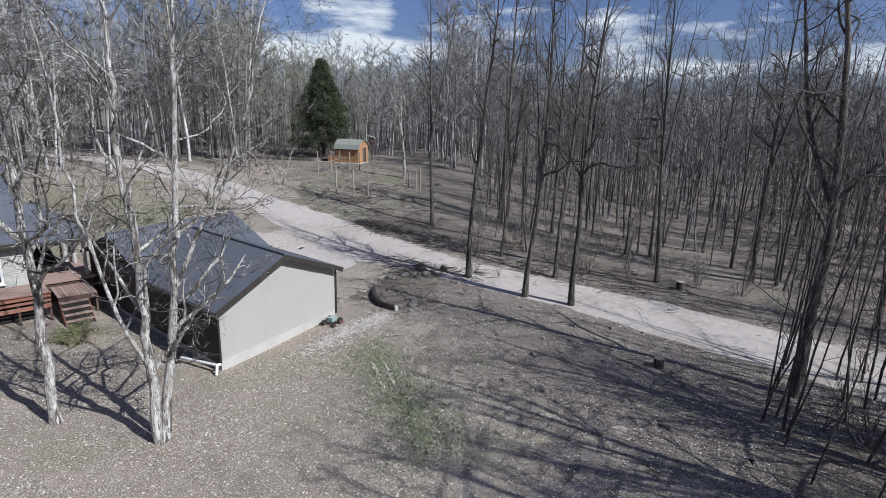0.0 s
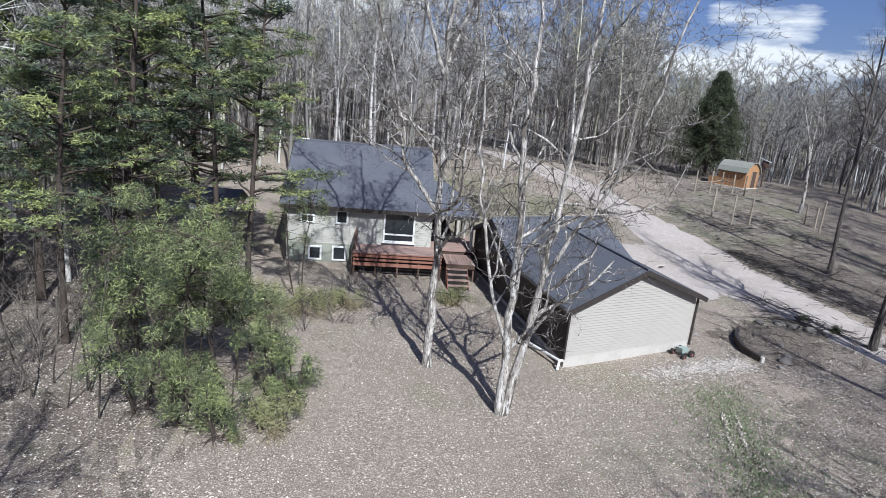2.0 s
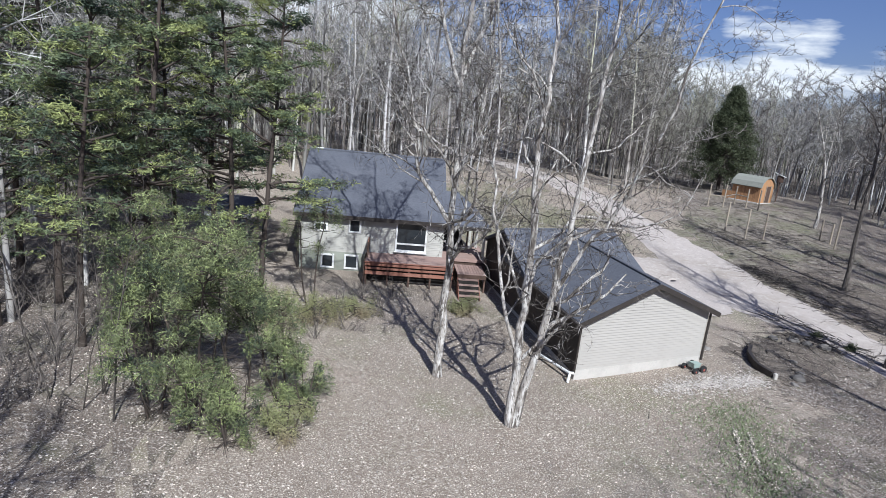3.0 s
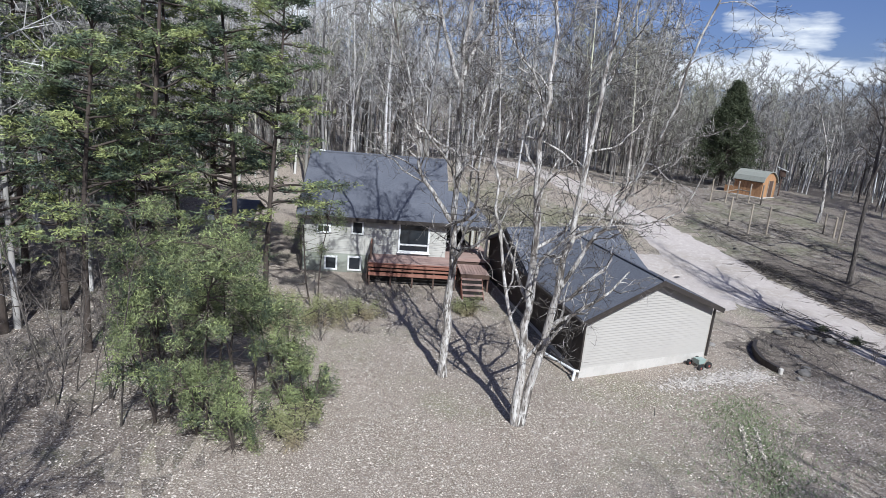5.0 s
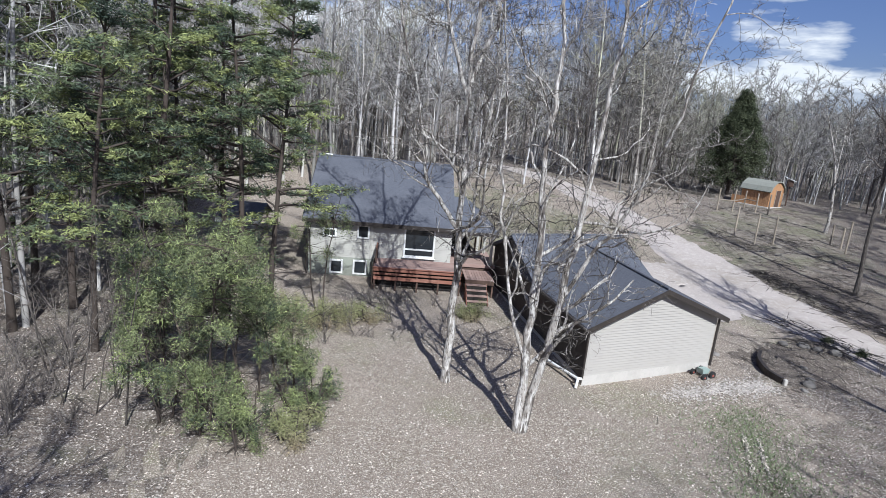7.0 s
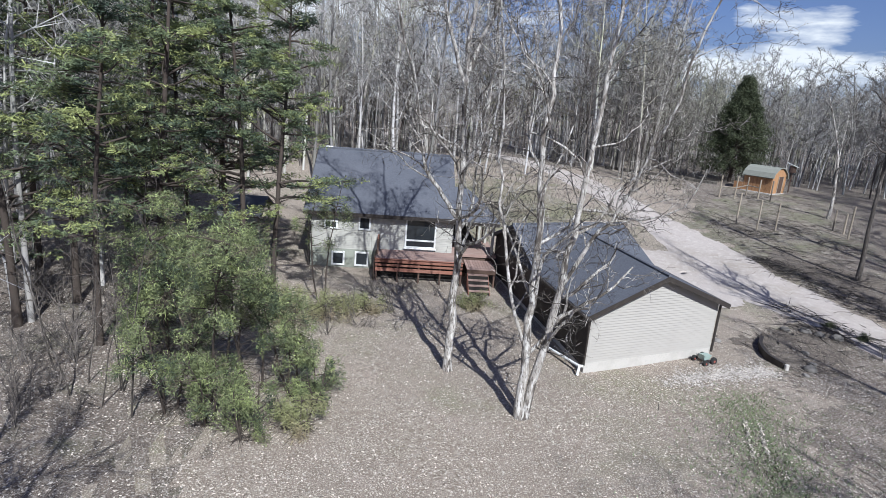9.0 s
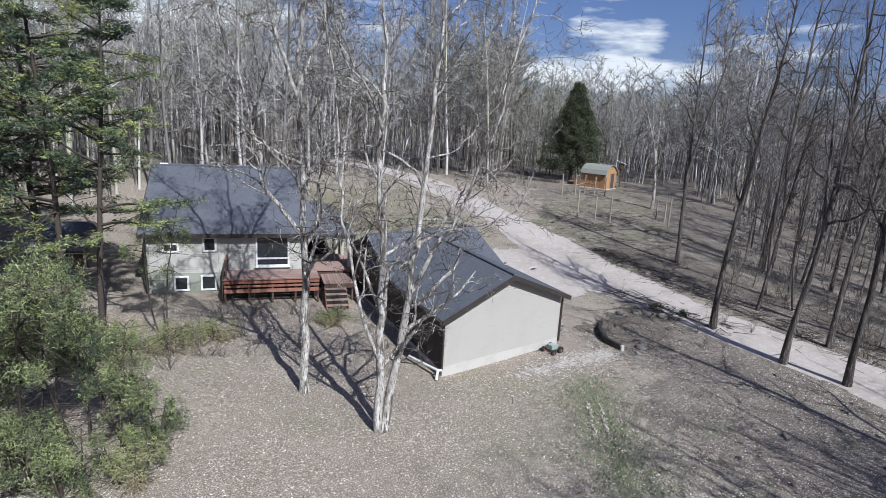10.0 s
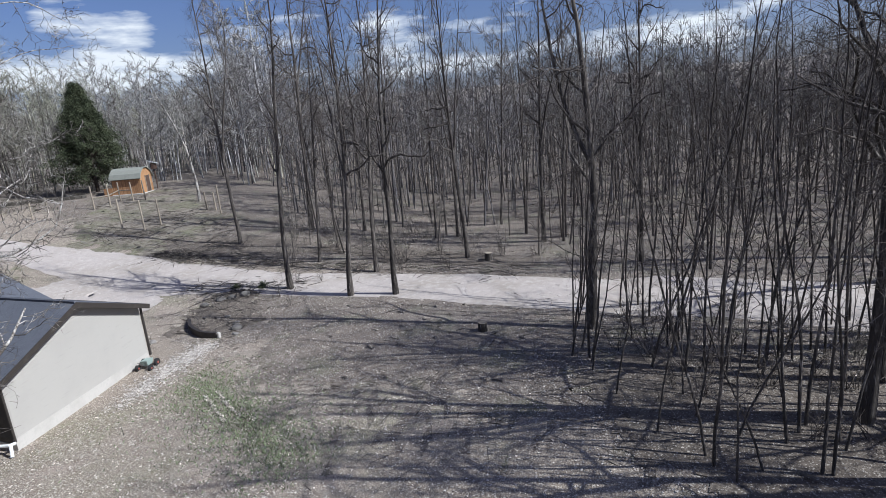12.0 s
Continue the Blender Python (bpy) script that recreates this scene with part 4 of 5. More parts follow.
def plant(name, out, at, wood, twig, label, category="tree", group="", turn=0.0, split=2, fine_from=3):
    tree = empty(name, label, category, group, at=at, turn=turn)
    (wv, wf), (tv, tf) = wood_meshes(out, split, fine_from)
    np_part("trunk", wv, wf, wood, tree, smooth=True)
    np_part("crown", tv, tf, twig, tree)
    return tree


def ground_at(x, y, sink=0.0):
    return (x, y, float(terrain(x, y)) - sink)


def stems_tree(name, seed, at, stems, wood, twig, label, spec):
    """A tree whose main stems follow given lines: (start radius, end radius, points above its foot)."""
    rng = np.random.default_rng(seed)
    out = []
    for r0, r1, first, *points in stems:
        c = curve_through([first, *points], 3)
        end = c[-1] - c[-2]
        more, _ = limb(rng, c[-1], unit(end), 8.0, 1, 1, 8, 0.1, 0.04)
        c = np.vstack([c, more[1:]])
        c[1:] += rng.normal(0, 0.05, (len(c) - 1, 3)) * np.array([1, 1, 0.3])
        rad = r1 * 0.6 + (0.8 * r0 - r1 * 0.6) * (1 - np.linspace(0, 1, len(c))) ** 1.25
        if first[2] < 0.2:
            rad[0] *= 1.35
        out.append((c, rad, 0))
        branch_out(rng, out, c, rad, 0, 4, spec)
    return plant(name, out, at, wood, twig, label, group="bare yard trees", split=2, fine_from=4)


YARD_SPEC = ((16, 0.13, 40, 0.2, 0.05), (8, 0.12, 52, 0.38, 0.02), (6, 0.15, 54, 0.45, 0.0), (2, 0.2, 46, 0.45, 0.0))
stems_tree("bare_tree", 11, ground_at(4.26, 16.8), [
    (0.20, 0.05, (0, 0, -0.3), (-0.09, 0.03, 1.75), (-0.12, 0.04, 3.5), (-0.14, 0.05, 5.4), (-0.2, 0.06, 7.2), (-0.33, 0.08, 8.7), (-0.3, 0.08, 10.5), (-0.3, 0.1, 12.4)),
    (0.19, 0.045, (0.05, 0, -0.3), (0.34, -0.1, 2.2), (0.62, -0.18, 4.2), (0.82, -0.25, 5.9), (1.0, -0.3, 7.7), (1.08, -0.33, 9.9), (1.22, -0.4, 11.9)),
    (0.085, 0.03, (-0.1, 0.03, 2.4), (-0.75, 0.35, 4.2), (-1.2, 0.6, 6.4), (-1.45, 0.75, 8.6)), (0.09, 0.03, (0.70, -0.2, 4.7), (1.42, -0.45, 6.3), (1.98, -0.7, 7.35), (2.45, -0.95, 8.7))],
    M_BARK_PALE, M_TWIG_PALE, "two-stemmed bare tree with pale mottled bark in the yard", YARD_SPEC)
stems_tree("bare_tree", 12, ground_at(2.0, 20.2), [
    (0.22, 0.05, (0, 0, -0.3), (0.02, 0, 2.1), (-0.04, 0, 4.3), (-0.08, 0, 6.4), (-0.14, 0, 8.4), (-0.2, 0, 11.2), (-0.1, 0, 13.6)),
    (0.11, 0.035, (-0.07, 0, 6.0), (-0.72, 0.05, 6.87), (-1.34, 0.05, 7.7), (-1.52, 0.03, 8.7), (-1.83, 0, 10.2), (-2.3, -0.05, 11.9)),
    (0.10, 0.03, (-0.1, 0, 7.6), (0.32, -0.05, 8.65), (0.6, -0.08, 10.4), (0.7, -0.1, 12.2)),
    (0.10, 0.04, (-0.15, 0, 10.6), (-0.9, 0.4, 12.6), (-1.5, 0.8, 14.8)), (0.10, 0.04, (-0.15, 0, 11.2), (0.5, 0.5, 13.2), (1.3, 1.0, 15.4))],
    M_BARK_PALE, M_TWIG_PALE, "tall forked bare tree with pale grey bark before the deck", ((22, 0.2, 40, 0.2, 0.04), (8, 0.12, 52, 0.38, 0.02), (6, 0.15, 54, 0.45, 0.0), (2, 0.2, 46, 0.45, 0.0)))

# single trees across the drive, each where it stands
DRIVE_TREES = [(29.28, 32.82, 0.27), (23.7, 23.0, 0.30), (23.91, 18.71, 0.29), (24.78, 16.21, 0.28), (34.38, 30.22, 0.36), (28.42, 24.63, 0.18), (28.12, 19.77, 0.26), (32.24, 15.24, 0.23),
               (37.11, 18.34, 0.2), (36.32, 19.76, 0.17), (36.85, 11.46, 0.28), (37.13, 10.12, 0.16), (38.87, 13.46, 0.17), (33.48, 4.44, 0.25), (36.2, 26.26, 0.22),
               (41.15, 16.37, 0.18), (32.95, 26.55, 0.13), (32.93, 0.66, 0.15)]
_rng = np.random.default_rng(21)
KINDS = []
for _k in range(5):
    _out = forest_tree(np.random.default_rng(40 + _k), 19.0, 0.28, 4 if _k < 2 else 3)
    KINDS.append(_out)
_made = []
for _i, (_x, _y, _r) in enumerate(DRIVE_TREES):
    _s = 0.52 * _r / 0.28
    _h = _rng.uniform(0.88, 1.12) * (0.8 + 0.28 * min(_s, 1.2))
    if _i < 5:
        _t = plant("bare_tree", KINDS[_i], ground_at(_x, _y), M_BARK_DARK, M_TWIG, "tall bare hardwood with dark furrowed bark beside the gravel drive", group="hardwoods by the drive", turn=_rng.uniform(0, 360))
        _t.scale = (_s, _s, _h)
        _made.append(_t)
    else:
        _src = _made[_i % 5]
        _t = copy_thing(_src, pose(*ground_at(_x, _y), _rng.normal(0, 1.5), _rng.normal(0, 1.5), _rng.uniform(0, 360)))
        _t.scale = (_s, _s, _h)
        tagged(_t, "slender bare hardwood with dark bark at the wood's edge" if _r < 0.2 else "tall bare hardwood with dark furrowed bark beside the gravel drive")

# white-barked tree near the shed
_t = plant("birch_tree", forest_tree(np.random.default_rng(77), 12.5, 0.14, 3, ((12, 0.35, 62, 0.28, 0.02), (5, 0.3, 45, 0.45, 0.02), (3, 0.2, 40, 0.5, 0.02))), ground_at(36.93, 46.16), M_BARK_PALE, M_TWIG_PALE, "slim white-barked bare tree near the garden shed", turn=40)


# ---- woods ----
def woods_tree(seed, height, r, limbs, twigs, fine, start=0.36, reach=0.24):
    """A forest hardwood: trunk, rising limbs, twigs and, on the nearer ones, fine twigs."""
    rng = np.random.default_rng(seed)
    p, rad = limb(rng, (0, 0, -0.5), unit(np.array([rng.normal(0, 0.03), rng.normal(0, 0.03), 1])), height, r, r * 0.15, 7, 0.035, 0.02)
    pieces = [tube(p, rad, 5)]
    tp, td, tl, tr = [], [], [], []
    for k in range(limbs):
        s = start + (0.99 - start) * (k + rng.random()) / limbs
        i = min(int(s * 7), 6)
        q = p[i] + (p[i + 1] - p[i]) * (s * 7 - i)
        a = rng.uniform(0, 2 * np.pi)
        d = unit(np.array([math.cos(a), math.sin(a), rng.uniform(0.2, 1.3)]))
        ln = height * reach * (1.25 - 0.75 * s) * rng.uniform(0.6, 1.2)
        lp, lr = limb(rng, q, d, ln, 0.42 * r * (1.15 - s), 0.012, 3, 0.3, 0.14)
        pieces.append(tube(lp, lr, 3))
        for _ in range(twigs):
            w = rng.uniform(0.15, 1.0)
            j = min(int(w * 3), 2)
            base = lp[j] + (lp[j + 1] - lp[j]) * (w * 3 - j)
            tp.append(base)
            td.append(unit(unit(lp[j + 1] - lp[j]) + rng.normal(0, 0.7, 3) + np.array([0, 0, 0.1])))
            tl.append(ln * rng.uniform(0.15, 0.42))
            tr.append(0.026 if fine else 0.034)
    tp, td, tl, tr = np.array(tp), np.array(td), np.array(tl), np.array(tr)
    pieces.append(slivers(rng, tp, td, tl, tr))
    if fine:
        w = rng.uniform(0.2, 0.95, (len(tp), fine, 1))
        fp = (tp[:, None] + td[:, None] * tl[:, None, None] * w).reshape(-1, 3)
        fd = np.repeat(td, fine, axis=0) + rng.normal(0, 0.6, (len(tp) * fine, 3))
        fd /= np.linalg.norm(fd, axis=1, keepdims=True)
        pieces.append(slivers(rng, fp, fd, np.repeat(tl, fine) * rng.uniform(0.3, 0.6, len(fp)), np.full(len(fp), 0.014)))
    return join(pieces)


def pole_tree(seed, height, r):
    """A close-grown forest pole: a slender stem with short rising limbs and a haze of twigs."""
    rng = np.random.default_rng(seed)
    p, rad = limb(rng, (0, 0, -0.5), unit(np.array([rng.normal(0, 0.04), rng.normal(0, 0.04), 1])), height, r, r * 0.12, 5, 0.03, 0.02)
    n = 15
    w = np.sort(rng.uniform(0.3, 0.98, n))
    i = np.minimum((w * 5).astype(int), 4)
    base = p[i] + (p[i + 1] - p[i]) * (w * 5 - i)[:, None]
    a = rng.uniform(0, 2 * np.pi, n)
    d = np.column_stack([np.cos(a), np.sin(a), rng.uniform(0.5, 1.6, n)])
    d /= np.linalg.norm(d, axis=1, keepdims=True)
    ln = height * 0.2 * (1.3 - 0.8 * w) * rng.uniform(0.6, 1.2, n)
    m = 9
    q = (base[:, None] + d[:, None] * (ln[:, None] * rng.uniform(0.15, 1.0, (n, m)))[..., None]).reshape(-1, 3)
    e = np.repeat(d, m, axis=0) + rng.normal(0, 0.6, (n * m, 3))
    e /= np.linalg.norm(e, axis=1, keepdims=True)
    return join([tube(p, rad, 4), slivers(rng, base, d, ln, 0.4 * r * (1.2 - w)), slivers(rng, q, e, np.repeat(ln, m) * rng.uniform(0.3, 0.6, n * m), np.full(n * m, 0.03))])


DRIVE_KINDS = [woods_tree(140 + k, 18.0 + 0.7 * k, 0.10 + 0.014 * k, 18, 18, 1, 0.28, 0.24) for k in range(5)]
NEAR_KINDS = [woods_tree(100 + k, 19.0 + 0.8 * k, 0.13 + 0.012 * k, 18, 20, 3, 0.32) for k in range(5)]
WOODS_KINDS = [woods_tree(120 + k, 17.5 + 0.8 * k, 0.14 + 0.01 * k, 16, 36, 0, 0.3, 0.27) for k in range(6)]
POLE_KINDS = [pole_tree(160 + k, 15.5 + 0.9 * k, 0.08 + 0.012 * k) for k in range(8)]
THIN_KINDS = [woods_tree(200 + k, 10.0 + k, 0.06, 10, 13, 0, 0.25, 0.24) for k in range(4)]


def scatter(kinds, spots, seed):
    """Copies of the given meshes at spots (x, y, size), joined."""
    rng = np.random.default_rng(seed)
    pieces = []
    for x, y, s in spots:
        v, f = kinds[int(rng.integers(len(kinds)))]
        a = rng.uniform(0, 2 * np.pi)
        c, w = math.cos(a), math.sin(a)
        h = s * rng.uniform(0.9, 1.12)
        lx, ly = rng.normal(0, 0.022, 2)
        q = np.column_stack([s * (c * v[:, 0] - w * v[:, 1]) + lx * v[:, 2] + x, s * (w * v[:, 0] + c * v[:, 1]) + ly * v[:, 2] + y, h * v[:, 2] + float(terrain(x, y))])
        pieces.append((q, f))
    return join(pieces)


def in_clearing(x, y):
    az, d = math.degrees(math.atan2(x, y)), math.hypot(x, y)
    if 24 < az < 46:
        return d < (74 if az < 40 else 74 - 3.2 * (az - 40))
    if 5 <= az <= 24:
        return d < 60
    if -16 <= az < 5:
        return y < 50
    if az < -16:
        return -13 < x and y < 46
    return False


def woods_spots(n, seed, near, far, lo, hi, small, large):
    """Random spots in a fan between two bearings, kept out of the clearing and off the drive."""
    rng = np.random.default_rng(seed)
    spots = []
    road = curve_through(ROAD, 6)
    while len(spots) < n:
        az = rng.uniform(lo, hi)
        d = math.sqrt(rng.uniform(near**2, far**2))
        x, y = d * math.sin(radians(az)), d * math.cos(radians(az))
        if np.hypot(road[:, 0] - x, road[:, 1] - y).min() < 4.0 or in_clearing(x, y):
            continue
        size = rng.uniform(small, large)
        if 25 < az < 43:
            size *= 0.66
        spots.append((x, y, size))
    return spots


def woods(name, kinds, spots, seed, mat, label):
    v, f = scatter(kinds, spots, seed)
    tagged(np_part(name, v, f, mat), label, "forest", kind="stuff")


woods("far_woods", WOODS_KINDS, woods_spots(280, 1, 62, 135, -60, 50, 0.72, 1.08), 2, M_WOODS, "dense leafless grey hardwood forest behind the clearing")
# dark copies paint the shaded gaps between the far trunks
woods("shaded_woods", WOODS_KINDS, woods_spots(120, 25, 60, 105, -55, 44, 0.55, 0.95), 26, M_WOODS_DARK, "leafless trees deep in the forest, bark darkened for shade")
woods("ridge_woods", WOODS_KINDS, woods_spots(140, 17, 74, 120, 23, 46, 0.8, 1.15), 18, M_WOODS, "leafless grey trees on the low ridge behind the shed")
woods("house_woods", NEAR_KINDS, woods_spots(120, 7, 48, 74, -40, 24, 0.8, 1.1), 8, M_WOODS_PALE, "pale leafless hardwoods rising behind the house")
woods("side_woods", NEAR_KINDS, woods_spots(48, 23, 27, 52, -62, -21, 0.7, 1.05), 24, M_WOODS, "grey leafless hardwoods among the pines")
# added behind the camera, unseen, to throw shade over the yard's left
woods("rear_woods", NEAR_KINDS, [(-8 - 3.1 * (k % 5) + 1.3 * (k // 5), 6 - 5.5 * (k // 5) - 1.1 * (k % 3), 0.85) for k in range(15)], 27, M_WOODS, "leafless hardwoods added out of view to shade the yard")
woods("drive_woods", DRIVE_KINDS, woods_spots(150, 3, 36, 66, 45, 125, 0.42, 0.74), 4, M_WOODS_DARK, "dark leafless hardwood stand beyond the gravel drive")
woods("deep_woods", WOODS_KINDS, woods_spots(140, 9, 55, 110, 43, 125, 0.4, 0.62), 10, M_WOODS, "dark leafless forest deep beyond the drive")
woods("tall_woods", NEAR_KINDS, woods_spots(14, 71, 62, 82, 7, 25, 1.0, 1.25), 72, M_WOODS, "tall leafless grey hardwoods at the head of the drive")
woods("pole_woods", POLE_KINDS, woods_spots(1150, 33, 44, 112, 41, 125, 0.5, 0.8), 34, M_WOODS_MID, "close-grown leafless grey poles filling the forest beyond the drive")
woods("ridge_poles", POLE_KINDS, woods_spots(800, 35, 60, 125, -58, 44, 0.7, 1.05), 36, M_WOODS, "close-grown leafless grey poles behind the clearing")
woods("dark_understorey", THIN_KINDS, woods_spots(280, 15, 33, 85, 44, 125, 0.35, 0.8), 16, M_WOODS_DARK, "thin dark saplings between the hardwoods beyond the drive")
woods("understorey", THIN_KINDS, woods_spots(240, 5, 40, 100, -60, 44, 0.6, 1.1), 6, M_WOODS_DARK, "thin grey saplings filling the forest understorey")


# ---- evergreens ----
def blades(rng, centres, spread, count, length, width, droop=0.0, single=False):
    """Many thin needle sprays round each centre."""
    n = len(centres) * count
    c = np.repeat(np.asarray(centres), count, axis=0) + rng.normal(0, 1, (n, 3)) * spread
    d = rng.normal(0, 1, (n, 3)) * np.array([1, 1, 0.55]) + np.array([0, 0, droop])
    d /= np.linalg.norm(d, axis=1, keepdims=True)
    s = np.cross(d, rng.normal(0, 1, (n, 3)))
    s /= np.linalg.norm(s, axis=1, keepdims=True)
    ln = length * rng.uniform(0.6, 1.3, (n, 1))
    wd = width * rng.uniform(0.6, 1.3, (n, 1))
    if not single:
        v = np.stack([c - d * ln * 0.5 + s * wd * 0.2, c + s * wd * 0.5, c + d * ln * 0.5, c - s * wd * 0.5], 1).reshape(-1, 3)
        i = np.arange(n) * 4
        return v, np.concatenate([np.stack([i, i + 1, i + 2], -1), np.stack([i, i + 2, i + 3], -1)])
    v = np.stack([c - d * ln * 0.5 + s * wd * 0.5, c - d * ln * 0.5 - s * wd * 0.5, c + d * ln * 0.5], 1).reshape(-1, 3)
    i = np.arange(n) * 3
    return v, np.stack([i, i + 1, i + 2], -1)


def pine(seed, height, r, first, reach, whorls, per, blade_count):
    """Irregular pine: dead stubs low down, then uneven boughs that carry tufts of needles towards their ends."""
    rng = np.random.default_rng(seed)
    p, rad = limb(rng, (0, 0, -0.4), (0.02, 0.01, 1), height, r, 0.03, 12, 0.03, 0.03)
    rad[0] *= 1.3
    wood, cents = [tube(p, rad, 8)], []

    def on_trunk(s):
        i = min(int(s * 12), 11)
        return p[i] + (p[i + 1] - p[i]) * (s * 12 - i)

    for _ in range(16):
        a, s = rng.uniform(0, 2 * np.pi), rng.uniform(0.08, first + 0.25)
        bp, br = limb(rng, on_trunk(s), unit(np.array([math.cos(a), math.sin(a), rng.normal(0, 0.15)])), rng.uniform(0.8, 2.4), 0.022, 0.006, 4, 0.12, -0.02)
        wood.append(tube(bp, br, 3))
    for k in range(whorls * per):
        s = first + (0.985 - first) * rng.random() ** 0.85
        a = rng.uniform(0, 2 * np.pi)
        length = reach * (1.05 - s) ** 0.55 * rng.uniform(0.45, 1.2) + 0.3
        d = np.array([math.cos(a), math.sin(a), rng.normal(0.25, 0.22)])
        bp, br = limb(rng, on_trunk(s), unit(d), length, 0.018 + 0.016 * length, 0.006, 6, 0.13, 0.0)
        wood.append(tube(bp, br, 4))
        for j in range(3, 7):
            w = 0.10 + 0.13 * length * (j - 1) / 6
            for _ in range(3):
                tip = bp[j] + rng.normal(0, 1, 3) * np.array([1, 1, 0.22]) * w + np.array([0, 0, 0.05])
                cents.append(tip)
                if rng.random() < 0.6:
                    wood.append(tube(np.array([bp[j - 1], tip]), np.array([0.012, 0.004]), 3))
    leaf = blades(rng, cents, np.array([0.15, 0.15, 0.06]), blade_count, 0.23, 0.05, 0.15, True)
    return join(wood), leaf


PINES = [(-13.2, 29.5, 19, 1), (-12.6, 33.5, 18, 2), (-15.5, 22.5, 17, 1), (-20.5, 24.0, 18, 2), (-5.99, 25.78, 16.0, 0), (-8.0, 28.4, 18.0, 0), (-9.74, 31.72, 19, 1), (-11.12, 26.3, 18.5, 1),
         (-14.6, 25.2, 17.5, 2), (-18.5, 29.0, 19, 0), (-17.5, 36.5, 20, 1), (-11.5, 21.0, 15, 0)]
PINE_KINDS = [pine(300, 17.0, 0.15, 0.26, 3.7, 20, 3, 24), pine(301, 18.5, 0.19, 0.16, 4.4, 21, 3, 23), pine(302, 18.5, 0.18, 0.22, 4.0, 19, 3, 23)]
_first = {}
for _x, _y, _h, _k in PINES:
    _s = _h / (17.0, 18.5, 18.5)[_k]
    if _k in _first:
        _t = copy_thing(_first[_k], pose(*ground_at(_x, _y), 0, 0, _rng.uniform(0, 360)))
    else:
        _t = empty("pine_tree", "tall pine with airy yellow-green needle sprays at the yard's edge", "pine tree", "yard pines", at=ground_at(_x, _y), turn=_rng.uniform(0, 360))
        np_part("trunk", *PINE_KINDS[_k][0], M_BARK_PINE, _t)
        np_part("needles", *PINE_KINDS[_k][1], M_PINE, _t)
        _first[_k] = _t
    _t.scale = (_s, _s, _s)


def bushy_evergreen(seed, height, radius, stems, boughs, blade_count, low=0.3):
    """Leaning stems with drooping boughs whose outer halves carry bright tufts, open and dark within."""
    rng = np.random.default_rng(seed)
    wood, cents = [], []
    for k in range(stems):
        a = 2 * np.pi * k / stems + rng.uniform(0, 1)
        d = unit(np.array([math.cos(a) * 0.16, math.sin(a) * 0.16, 1]))
        h = height * rng.uniform(0.72, 1.0)
        p, r = limb(rng, (0.2 * math.cos(a), 0.2 * math.sin(a), -0.3), d, h, 0.05, 0.012, 8, 0.08, 0.03)
        wood.append(tube(p, r, 6))
        for _ in range(boughs):
            s = low + (1 - low) * rng.random() ** 0.8
            i = min(int(s * 8), 7)
            q = p[i] + (p[i + 1] - p[i]) * (s * 8 - i)
            b = rng.uniform(0, 2 * np.pi)
            length = radius * (1.08 - 0.5 * s) * rng.uniform(0.4, 1.15)
            bp, br = limb(rng, q, unit(np.array([math.cos(b), math.sin(b), rng.uniform(0.0, 0.6)])), length, 0.026, 0.005, 6, 0.12, -0.09)
            wood.append(tube(bp, br, 3))
            for j in range(3, 7):
                for _ in range(2):
                    tip = bp[j] + rng.normal(0, 1, 3) * np.array([0.16, 0.16, 0.08]) * (0.5 + 0.4 * length)
                    cents += [tip, tip + np.array([0.0, 0.0, -0.14]), tip + np.array([0.03, -0.03, -0.27])]
                    if rng.random() < 0.35:
                        wood.append(tube(np.array([bp[j - 1], tip]), np.array([0.008, 0.003]), 3))
        for _ in range(22):
            b, s = rng.uniform(0, 2 * np.pi), rng.uniform(0.05, low + 0.3)
            i = min(int(s * 8), 7)
            bp, br = limb(rng, p[i], unit(np.array([math.cos(b), math.sin(b), rng.uniform(-0.5, 0.3)])), radius * rng.uniform(0.4, 1.1), 0.014, 0.004, 4, 0.15, -0.06)
            wood.append(tube(bp, br, 3))
    return join(wood), blades(rng, cents, np.array([0.075, 0.075, 0.09]), blade_count, 0.13, 0.026, -0.7, True)


def plant_evergreen(name, meshes, at, wood, leaf, label, category, group=""):
    t = empty(name, label, category, group, at=at)
    np_part("trunk", *meshes[0], wood, t)
    np_part("foliage", *meshes[1], leaf, t)
    return t


